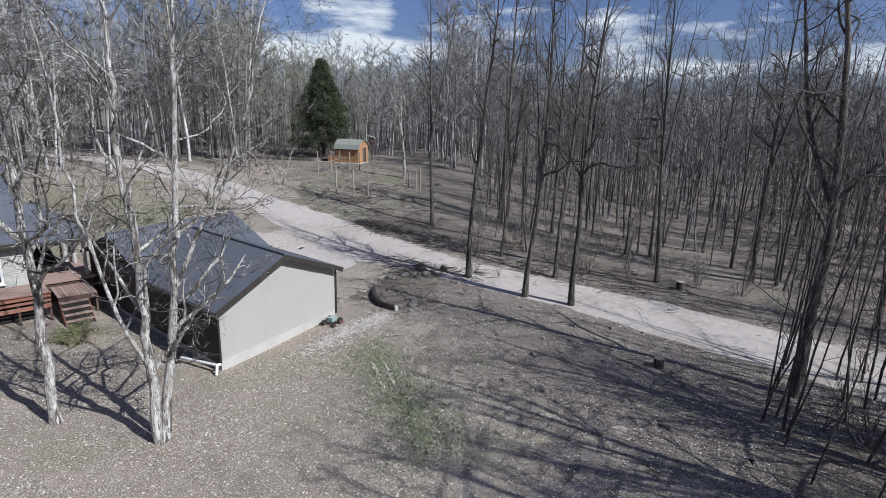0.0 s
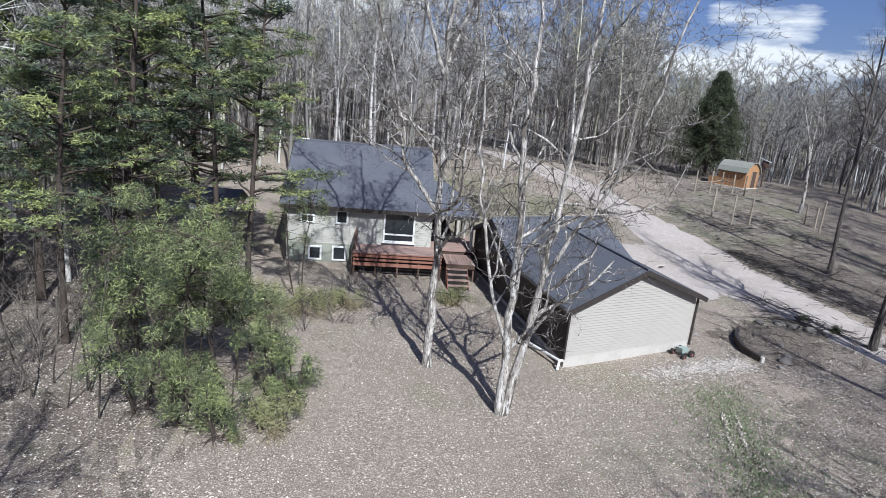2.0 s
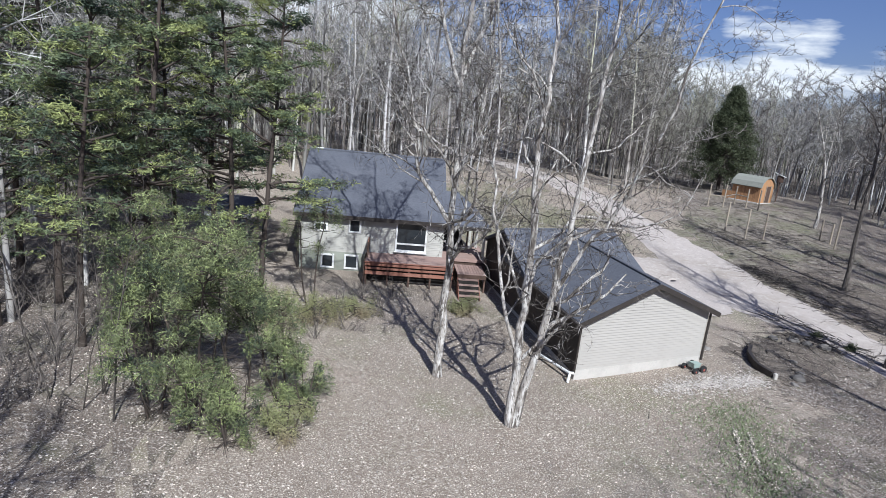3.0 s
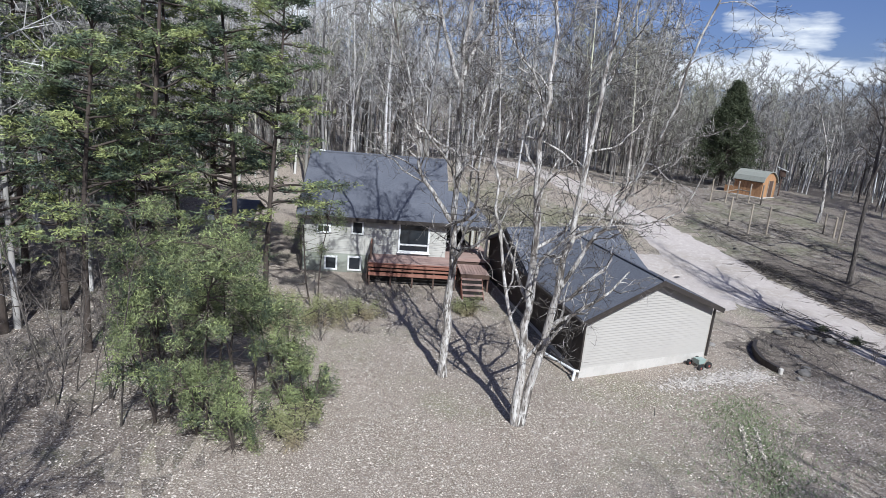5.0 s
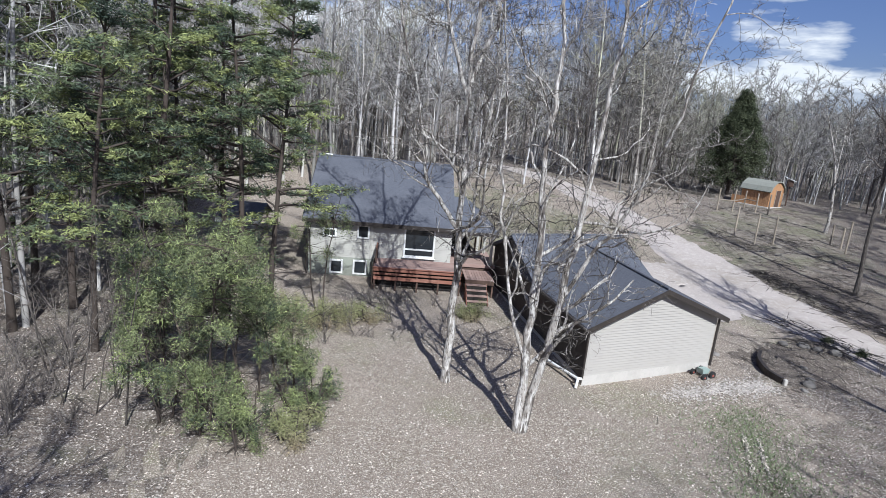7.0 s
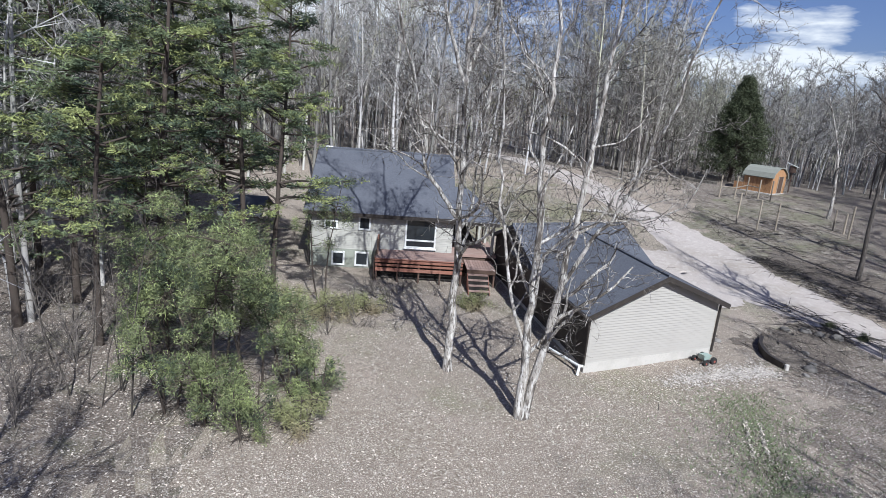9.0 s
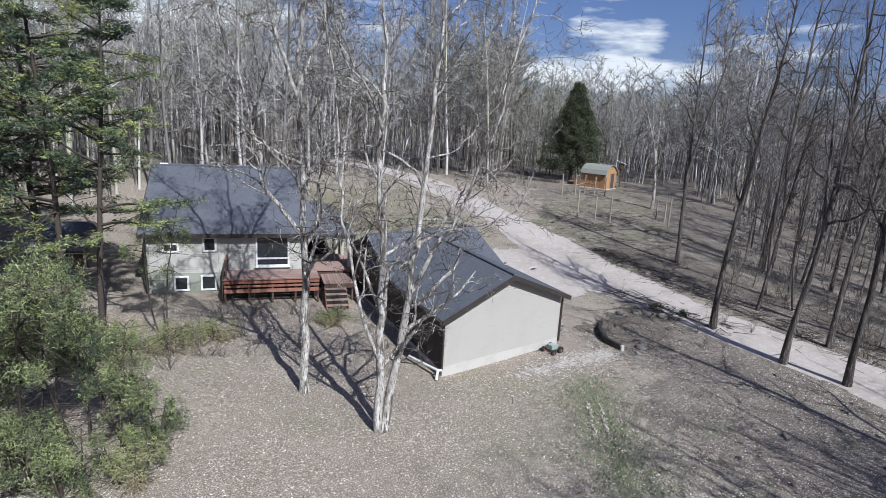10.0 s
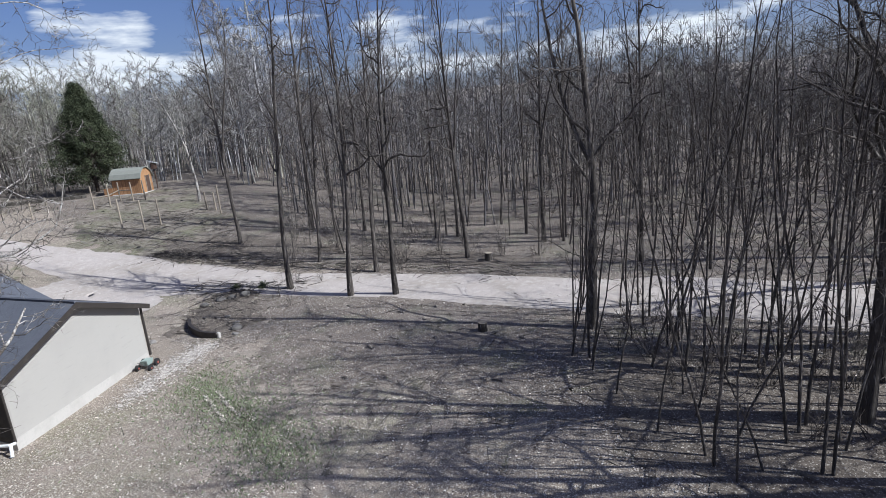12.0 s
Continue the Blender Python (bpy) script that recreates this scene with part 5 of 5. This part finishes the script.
for _seed, _x, _y, _h, _r, _b, _low in ((401, -6.0, 17.4, 7.3, 2.1, 22, 0.62), (402, -3.6, 17.8, 4.0, 1.3, 11, 0.4), (403, -7.7, 18.8, 5.8, 1.5, 14, 0.6), (411, -8.6, 20.5, 6.2, 1.7, 16, 0.35), (404, -4.4, 15.2, 2.5, 1.0, 6, 0.1), (412, -5.8, 15.9, 3.2, 1.2, 6, 0.4), (405, -2.6, 17.2, 2.3, 1.1, 5, 0.2), (407, -7.2, 16.6, 4.3, 1.3, 8, 0.55),
                                 (409, -4.9, 18.0, 5.6, 1.6, 13, 0.6), (414, -3.0, 15.6, 1.9, 1.0, 4, 0.1), (406, -3.4, 25.2, 1.7, 1.8, 11, 0.15), (413, -5.2, 24.6, 2.0, 1.7, 11, 0.15), (408, -1.6, 26.2, 1.1, 1.5, 8, 0.15), (410, 3.9, 27.4, 1.0, 1.0, 7, 0.2)):
    plant_evergreen("evergreen_bush", bushy_evergreen(_seed, _h, _r, 3, _b, 13 if _h > 2 else 9, _low), ground_at(_x, _y), M_BARK_PINE, M_CEDAR_BRIGHT if _h > 2 else M_BUDS,
                    "bushy drooping yellow-green evergreen at the yard's edge" if _h > 2 else "low sprawling shrub in yellow-green bud among dry leaves", "evergreen", "yard evergreens")


plant_evergreen("evergreen_sapling", bushy_evergreen(420, 6.4, 1.6, 2, 12, 9, 0.5), ground_at(-3.9, 27.4), M_BARK_PINE, M_CEDAR_BRIGHT, "slender airy evergreen sapling before the house corner", "evergreen", "yard evergreens")


def cone_cedar(seed, height, radius):
    rng = np.random.default_rng(seed)
    p, r = limb(rng, (0, 0, -0.4), (0, 0, 1), height, 0.22, 0.03, 8, 0.01, 0.03)
    wood, cents = [tube(p, r, 8)], []
    for _ in range(420):
        s = rng.random() ** 0.8
        z = 0.5 + s * (height - 0.6)
        rr = radius * min(1.0, 0.78 + 1.6 * s) * (1 - s) ** 0.92 * rng.uniform(0.6, 1.16) + 0.12
        a = rng.uniform(0, 2 * np.pi)
        tip = np.array([rr * math.cos(a), rr * math.sin(a), z + 0.25 * rr])
        wood.append(tube(np.array([[0, 0, z - 0.1], tip * np.array([0.6, 0.6, 1]), tip]), np.array([0.03, 0.02, 0.006]), 3))
        for q in (0.6, 0.8, 0.95, 1.05):
            cents.append(tip * np.array([q, q, 1]) + rng.normal(0, 0.14, 3))
    return join(wood), blades(rng, cents, np.array([0.19, 0.19, 0.22]), 42, 0.26, 0.075, 0.6, True)


plant_evergreen("cedar_tree", cone_cedar(500, 11.2, 4.3), ground_at(37.0, 62.4), M_BARK_PINE, M_CEDAR, "dense dark green conical cedar beside the garden shed", "cedar tree")


# ---- brush at the wood's edge ----
def sapling(seed, height):
    rng = np.random.default_rng(seed)
    out = []
    p, r = limb(rng, (0, 0, -0.2), unit(np.array([rng.normal(0, 0.12), rng.normal(0, 0.12), 1])), height, 0.045, 0.01, 9, 0.05, 0.02)
    out.append((p, r, 0))
    branch_out(rng, out, p, r, 0, 2, ((11, 0.3, 38, 0.22, 0.06), (5, 0.2, 42, 0.45, 0.03)))
    return out


_sap = []
for _k in range(5):
    _t = plant("sapling", sapling(600 + _k, 9.0 + 0.7 * _k), ground_at(21.0 + _k, -1.5 - 1.1 * _k), M_BARK_DARK, M_TWIG, "thin dark bare sapling in the roadside brush", "sapling", "roadside saplings", split=1, fine_from=2)
    _sap.append(_t)
_rng2 = np.random.default_rng(31)
_n = 0
while _n < 78:
    _az = _rng2.uniform(76, 113)
    _d = _rng2.uniform(14.0 + 0.5 * max(0.0, 88 - _az), 27)
    _x, _y = _d * math.sin(radians(_az)), _d * math.cos(radians(_az))
    _n += 1
    _t = copy_thing(_sap[_n % 5], pose(*ground_at(_x, _y), _rng2.normal(0, 2.5), _rng2.normal(4, 2.5), _rng2.uniform(0, 360)))
    _q = _rng2.uniform(0.7, 1.25)
    _t.scale = (_q, _q, _q)

# hardwoods on the rise behind and beside, whose shadows cross the yard
BANK_SPEC = ((15, 0.3, 46, 0.25, 0.06), (6, 0.18, 48, 0.48, 0.03), (5, 0.2, 46, 0.5, 0.02), (2, 0.2, 40, 0.5, 0.02))
_bank = []
for _i, (_x, _y, _r) in enumerate(((23.1, 4.9, 0.19), (18.2, -4.2, 0.19), (21.2, -5.0, 0.2), (24.2, -5.6, 0.21), (16.2, -6.8, 0.18), (19.6, -8.2, 0.2), (23.2, -9.4, 0.22), (14.2, -9.8, 0.19), (17.4, -11.6, 0.2), (12.2, -13.4, 0.19), (21.0, -13.6, 0.22),
                                  (33.5, -10.5, 0.23), (27.0, -17.0, 0.21), (15.6, -17.5, 0.22), (9.5, -18.5, 0.2), (36.5, -8.0, 0.22), (20.0, -20.5, 0.22))):
    if _i < 3:
        _t = plant("bare_tree", forest_tree(np.random.default_rng(900 + _i), 15.5, 0.17, 4, BANK_SPEC), ground_at(_x, _y), M_BARK_DARK, M_WOODS_DARK, "bare hardwood with dark bark on the wooded bank", group="hardwoods on the bank", turn=_rng2.uniform(0, 360))
        _bank.append(_t)
    else:
        _t = copy_thing(_bank[_i % 3], pose(*ground_at(_x, _y), _rng2.normal(0, 2), _rng2.normal(0, 2), _rng2.uniform(0, 360)))
    _s = _r / 0.165
    _t.scale = (_s, _s, 1.05 + 0.25 * _s)
# pale saplings among the pines
for _i in range(20):
    _az, _d = _rng2.uniform(-50, -21), _rng2.uniform(18.5, 32)
    _x, _y = ((-8.07, 16.01), (-11.86, 18.75))[_i] if _i < 2 else (_d * math.sin(radians(_az)), _d * math.cos(radians(_az)))
    _t = copy_thing(_sap[_i % 5], pose(*ground_at(_x, _y), _rng2.normal(0, 5), _rng2.normal(-4, 5), _rng2.uniform(0, 360)))
    _q = _rng2.uniform(0.45, 0.8)
    _t.scale = (_q, _q, _q)
    tagged(_t, "thin bare sapling among the pines", "sapling", "saplings among the pines")


# ---- bare shrubs ----
def bare_shrub(seed, height):
    rng = np.random.default_rng(seed)
    p, d, ln, r = [], [], [], []
    for _ in range(7):
        a = unit(np.array([rng.normal(0, 0.5), rng.normal(0, 0.5), 1.0]))
        h = height * rng.uniform(0.6, 1.0)
        foot = np.array([rng.normal(0, 0.15), rng.normal(0, 0.15), -0.1])
        p.append(foot), d.append(a), ln.append(h), r.append(0.022)
        for _ in range(9):
            w = rng.uniform(0.25, 0.9)
            b = unit(a + rng.normal(0, 0.55, 3))
            q, l2 = foot + a * h * w, h * rng.uniform(0.2, 0.45)
            p.append(q), d.append(b), ln.append(l2), r.append(0.011)
            for _ in range(2):
                p.append(q + b * l2 * rng.uniform(0.3, 0.8)), d.append(unit(b + rng.normal(0, 0.6, 3))), ln.append(l2 * 0.5), r.append(0.007)
    p, d, ln, r = np.array(p), np.array(d), np.array(ln), np.array(r)
    fine = r < 0.009
    return join([spikes(p[~fine], d[~fine], ln[~fine], r[~fine]), slivers(rng, p[fine], d[fine], ln[fine], r[fine])])


SHRUB_KINDS = [bare_shrub(800 + k, 1.6 + 0.25 * k) for k in range(5)]


def fan(n, seed, lo, hi, near, far, small, large):
    rng = np.random.default_rng(seed)
    az, d = np.radians(rng.uniform(lo, hi, n)), np.sqrt(rng.uniform(near**2, far**2, n))
    return list(zip(d * np.sin(az), d * np.cos(az), rng.uniform(small, large, n)))


_spots = fan(60, 61, -50, -22, 18.5, 32, 0.5, 1.2) + fan(55, 62, 80, 115, 16, 28, 0.4, 1.0) + fan(60, 63, 44, 80, 33, 46, 0.5, 1.1) + fan(8, 64, 36, 46, 29.5, 33, 0.3, 0.6) + fan(16, 65, -8, 6, 23, 29, 0.4, 0.8)
_v, _f = scatter(SHRUB_KINDS, _spots, 66)
tagged(np_part("bare_thicket", _v, _f, M_WOODS_DARK), "leafless grey-brown shrub thicket along the wood's edge", "thicket", kind="stuff")


# ---- small things ----
def build_curb():
    """Curved low edging of dark upright timbers."""
    a = empty("curved_edging", "curved low dark timber retaining edge in the leaf litter", "garden edging", at=(16.75, 22.3, 0))
    c = curve_through([(1.25, 2.6, 0.22), (0.6, 1.75, 0.3), (0.18, 0.9, 0.34), (0.0, 0.1, 0.32), (0.18, -0.65, 0.28)], 4)
    for p, q in zip(c[:-1], c[1:]):
        d = Vector((q[0] - p[0], q[1] - p[1], 0))
        n = Vector((-d.y, d.x, 0)).normalized() * 0.08
        foot, end = Vector((p[0], p[1], -0.15)), Vector((q[0], q[1], -0.15))
        part("timber", prism([foot - n, end - n, end + n, foot + n], (0, 0, 0.15 + (p[2] + q[2]) / 2)), M_TRIM_SHADE, a)
    part("cap_stone", block((0.14, -0.86, -0.1), (0.3, -0.7, 0.28), 0.03), M_CONCRETE, a)


build_curb()


def build_cart():
    """Small green garden cart with dark wheels by the garage corner."""
    m = empty("garden_cart", "small green garden cart with black wheels beside the garage", "garden cart", at=(13.42, 21.92, -0.02), turn=24)
    m.scale = (0.66, 0.66, 0.66)
    part("tub", prism([(-0.3, -0.22, 0.32), (0.25, -0.22, 0.32), (0.36, -0.26, 0.62), (-0.4, -0.26, 0.7)], (0, 0.46, 0)), M_GREEN, m)
    part("axle", rod((-0.05, -0.42, 0.22), (-0.05, 0.42, 0.22), 0.025, 8), M_METAL, m)
    for y in (-0.44, 0.44):
        w = part("wheel", rod((0.36, y - 0.08, 0.27), (0.36, y + 0.08, 0.27), 0.27, 16), M_RUBBER, m)
        part("hub", rod((0.36, y - 0.1, 0.27), (0.36, y + 0.1, 0.27), 0.09, 10), M_RED, w)
        w = part("wheel", rod((-0.42, y - 0.08, 0.22), (-0.42, y + 0.08, 0.22), 0.22, 16), M_RUBBER, m)
        part("hub", rod((-0.42, y - 0.1, 0.22), (-0.42, y + 0.1, 0.22), 0.07, 10), M_RED, w)
    part("handle", rod((-0.45, 0, 0.4), (-0.95, 0, 0.85), 0.025, 8), M_METAL, m)


build_cart()


def build_stone(seed, x, y, size, label="rounded grey fieldstone lying in the leaves"):
    rng = np.random.default_rng(seed)
    bm = bmesh.new()
    bmesh.ops.create_icosphere(bm, subdivisions=2, radius=1.0)
    k = rng.normal(0, 1, (3, 3))
    for v in bm.verts:
        q = np.array(v.co)
        v.co = Vector(q * (1 + 0.16 * np.sin(2.1 * k @ q).sum() / 2)) * size
        v.co.z *= 0.62
    ob = part("fieldstone", bm, M_STONE)
    ob.matrix_basis = pose(*ground_at(x, y, -size * 0.2), 0, 0, rng.uniform(0, 360))
    tagged(ob, label, "stone", "yard stones")


for _i, (_x, _y, _s) in enumerate(((18.1, 21.6, 0.28), (18.6, 22.1, 0.2), (17.5, 21.0, 0.16), (20.8, 25.7, 0.3), (21.3, 25.3, 0.26), (21.9, 24.9, 0.3), (19.9, 26.0, 0.24), (15.4, 24.4, 0.2), (19.2, 23.4, 0.18))):
    build_stone(700 + _i, _x, _y, _s)


def build_stump(x, y, r, h):
    s = empty("tree_stump", "sawn grey tree stump among dry leaves", "stump", at=ground_at(x, y))
    pts = [(0, 0, -0.2), (0, 0, 0.1), (0.01, 0, h)]
    v, f = tube(pts, (r * 1.35, r * 1.1, r), 12)
    np_part("bark", v, f, M_BARK_DARK, s, smooth=True)
    part("cut_face", rod((0.01, 0, h - 0.02), (0.01, 0, h + 0.01), r * 0.97, 12), M_POST, s)


build_stump(32.0, 13.63, 0.24, 0.5)
build_stump(21.25, 9.37, 0.2, 0.4)


def build_ruts():
    """Two short wheel ruts in which pale leaves have gathered."""
    rng = np.random.default_rng(58)
    for k in (0, 1):
        n = 190
        w = rng.random(n)
        x = 12.4 - 1.1 * w + 0.45 * k + rng.normal(0, 0.035, n)
        y = 17.1 - 2.3 * w - 0.15 * k + rng.normal(0, 0.035, n)
        c = np.column_stack([x, y, terrain(x, y) + 0.05])
        v, f = blades(rng, c, np.array([0.02, 0.02, 0.012]), 1, 0.1, 0.07, 0.2)
        tagged(np_part("leaf_rut", v, f, M_LEAF), "line of pale dry leaves caught in a wheel rut", "leaves", kind="stuff")


def build_spill():
    """Pale chips and leaves strewn from the garage front towards the edging."""
    rng = np.random.default_rng(59)
    n = 2600
    w = rng.beta(1.6, 1.2, n)
    x = 10.6 + 5.6 * w + rng.normal(0, 0.25, n)
    y = 19.95 + 1.35 * w + rng.normal(0, 0.34, n) * np.where(rng.random(n) < 0.6, 0.7, 1.7)
    c = np.column_stack([x, y, terrain(x, y) + 0.03])
    v, f = blades(rng, c, np.array([0.02, 0.02, 0.008]), 1, 0.13, 0.09, 0.05)
    v = v.reshape(-1, 4, 3)
    v[:, :, 2] = c[:, None, 2] + (v[:, :, 2] - c[:, None, 2]) * 0.3
    tagged(np_part("pale_spill", v.reshape(-1, 3), f, M_CHIP), "pale limestone chips spilled by the garage corner", "gravel", kind="stuff")


M_CHIP = material("limestone_chip", (0.50, 0.455, 0.41), 0.9, island=0.35)
M_TUFT = material("bright_grass", (0.205, 0.24, 0.135), 0.9, island=0.35)


def build_grass():
    rng = np.random.default_rng(55)
    n = 6500
    along = rng.uniform(-5.0, 3.4, n)
    x = 12.1 + 0.36 * along + rng.normal(0, 0.6, n) * np.where(rng.random(n) < 0.5, 1.0, 2.6)
    y = 15.6 + along + rng.normal(0, 0.5, n)
    c = np.column_stack([x, y, terrain(x, y) + 0.04])
    v, f = blades(rng, c, np.array([0.03, 0.03, 0.01]), 1, 0.16, 0.03, 1.4)
    tagged(np_part("grass_tufts", v, f, M_TUFT), "sparse green grass tufts in a worn strip", "grass", kind="stuff")


build_grass()


def build_leaves():
    """Loose pale leaves over the near yard."""
    rng = np.random.default_rng(66)
    n = 110000
    d, az = np.sqrt(rng.uniform(7.0**2, 50.0**2, n) * rng.uniform(0.3, 1.0, n)), np.radians(rng.uniform(-42, 112, n))
    x, y = d * np.sin(az), d * np.cos(az)
    inside = (x > 6.8) & (x < 15) & (y > 20.5) & (y < 34) | (y > 30) & (x > -6) & (x < 6)
    x, y = x[~inside], y[~inside]
    c = np.column_stack([x, y, terrain(x, y) + 0.022])
    v, f = blades(rng, c, np.array([0.02, 0.02, 0.01]), 1, 0.09, 0.055, 0.0)
    v = v.reshape(-1, 4, 3)
    v[:, :, 2] = c[:, None, 2] + (v[:, :, 2] - c[:, None, 2]) * 0.35
    tagged(np_part("loose_leaves", v.reshape(-1, 3), f, M_LEAF), "loose dry tan leaves scattered over the yard", "leaves", kind="stuff")


M_LEAF = material("dry_leaf", (0.52, 0.465, 0.405), 0.8, island=0.6)
build_leaves()
build_ruts()
build_spill()


def build_brush(name, spots, label, seed, size=1.0):
    """Heaps of fallen sticks."""
    rng = np.random.default_rng(seed)
    p, d, ln, r = [], [], [], []
    for x, y, rad, n in spots:
        for _ in range(n):
            q = rng.normal(0, rad, 2)
            h = max(0.0, 0.45 * size * math.exp(-(q @ q) / (rad * rad)) * rng.random())
            p.append((x + q[0], y + q[1], float(terrain(x + q[0], y + q[1])) + h))
            d.append(unit(np.array([rng.normal(), rng.normal(), rng.normal(0.02, 0.06)])))
            ln.append(rng.uniform(0.4, 1.7) * size)
            r.append(rng.uniform(0.007, 0.024) * size)
    v, f = spikes(np.array(p), np.array(d), np.array(ln), np.array(r))
    tagged(np_part(name, v, f, M_BARK_DARK), label, "brush", kind="stuff")


build_brush("brush_piles", [(20.9, 25.6, 0.9, 90), (22.3, 24.6, 0.6, 50), (18.9, 23.4, 1.6, 60), (26.8, 30.5, 1.2, 80), (28.3, 34.5, 1.4, 90), (27.6, 42.0, 1.2, 60), (14.5, 46.5, 1.8, 90), (11.0, 44.0, 1.6, 110), (7.6, 45.5, 1.5, 130), (9.4, 47.5, 1.5, 120), (6.5, 50.0, 2.0, 120), (30.0, 24.0, 1.5, 90), (31.5, 18.0, 1.5, 80), (29.8, 12.0, 1.6, 70)],
            "heaps of fallen grey sticks and brush", 81)
# fallen branches, strewn in dark strips that also imitate shadow beside the drive
build_brush("roadside_brush", [(21.7 + 0.6 * k, 28.5 - 1.4 * k, 0.55, 45) for k in range(5)] + [(24.9 + 0.42 * k, 35.7 - 2.0 * k, 0.7, 60) for k in range(8)] + [(28.2 + 0.5 * k, 21.0 - 3.0 * k, 0.7, 30) for k in range(4)], "dark fallen branches, weeds and imitated tree shade along the gravel drive", 84, 1.1)
# dark stick bands: some fallen wood, laid out to imitate trunk shadows
build_brush("field_brush", [(26.9, 44.7, 0.9, 55), (27.6, 41.7, 0.9, 55), (27.8, 38.0, 0.9, 55), (28.2, 34.6, 0.9, 55), (28.6, 32.7, 0.9, 55), (25.4, 35.9, 0.8, 90), (25.6, 34.0, 0.8, 90), (32.3, 44.5, 0.8, 45), (32.5, 42.6, 0.8, 45), (32.0, 39.6, 0.8, 45), (32.6, 37.1, 0.8, 45)], "dark fallen branches in bands that imitate trunk shadows across the field", 85, 1.1)
build_brush("fallen_twigs", [(20.0, 8.0, 5.0, 260), (30.0, 22.0, 7.0, 320), (34.0, 8.0, 7.0, 300), (-12.0, 20.0, 4.0, 220), (24.0, -2.0, 5.0, 220)], "fallen twigs strewn over the forest floor", 82, 0.8)


M_WALL = material("dark_mossy_stone", (0.09, 0.08, 0.068), 0.9, vary=[(3, 4, 0.5, 0.75, (0.17, 0.155, 0.135))], random_ob=0.4, bump=[(8, 3, 0.03)])


def build_low_wall():
    """Low dark stone wall across the far lawn."""
    w = empty("low_wall", "low dark dry-stone wall beyond the drive", "wall", at=ground_at(29.5, 64.5))
    rng = np.random.default_rng(83)
    a, b = Vector((24.5, 68.2)), Vector((34.4, 60.2))
    n = 26
    for i in range(n):
        for row in range(1):
            c = a + (b - a) * ((i + 0.5 * row + 0.5) / n)
            s = (b - a).length / n
            bm = block((-s * 0.48, -0.22, 0), (s * 0.48, 0.22, 0.42), 0.05)
            bm.transform(pose(c.x - 29.5, c.y - 64.5, float(terrain(c.x, c.y)) - float(terrain(29.5, 64.5)) - 0.1 + 0.33 * row, 0, 0, math.degrees(math.atan2(b.y - a.y, b.x - a.x)) + rng.normal(0, 4)))
            part("stone", bm, M_WALL, w)


build_low_wall()


def build_birdhouse():
    b = empty("birdhouse", "weathered birdhouse with a pale sloping roof on a pole", "birdhouse", at=ground_at(40.6, 57.2), turn=-30)
    part("pole", block((-0.06, -0.06, -0.3), (0.06, 0.06, 2.6), 0.01), M_DECK_DARK, b)
    part("box", block((-0.3, -0.25, 2.1), (0.3, 0.25, 2.75), 0.02), M_DECK_DARK, b)
    part("roof", prism([(-0.6, -0.4, 3.05), (0.5, -0.4, 2.65), (0.5, -0.4, 2.72), (-0.6, -0.4, 3.12)], (0, 0.8, 0)), M_WHITE, b)


build_birdhouse()


def build_buds():
    """First leaf buds high in a few trees."""
    rng = np.random.default_rng(91)
    cents = []
    for x, y, z, r, n in ((9.0, 52.0, 11.0, 2.8, 260), (13.5, 62.0, 13.0, 3.0, 240), (17.0, 68.0, 12.0, 3.0, 200), (-3.0, 56.0, 13.0, 3.2, 200), (22.0, 84.0, 14.0, 4.0, 240), (4.0, 60.0, 9.0, 2.6, 160)):
        q = rng.normal(0, 1, (n, 3)) * np.array([r, r, r * 0.9]) + np.array([x, y, z])
        cents += q.tolist()
    v, f = blades(rng, np.array(cents), np.array([0.12, 0.12, 0.1]), 4, 0.11, 0.07, 0.2, True)
    tagged(np_part("leaf_buds", v, f, M_BUDS), "first yellow-green leaf buds in the forest canopy", "buds", kind="stuff")


build_buds()


for _i, (_x, _y, _h) in enumerate(((22.9, 24.6, 0.7), (22.3, 26.2, 0.6))):
    plant_evergreen("young_conifer", bushy_evergreen(850 + _i, _h, 0.24, 1, 12, 12, 0.1), ground_at(_x, _y), M_BARK_PINE, M_CEDAR, "tiny dark green conifer beside the gravel drive", "conifer", "young conifers")
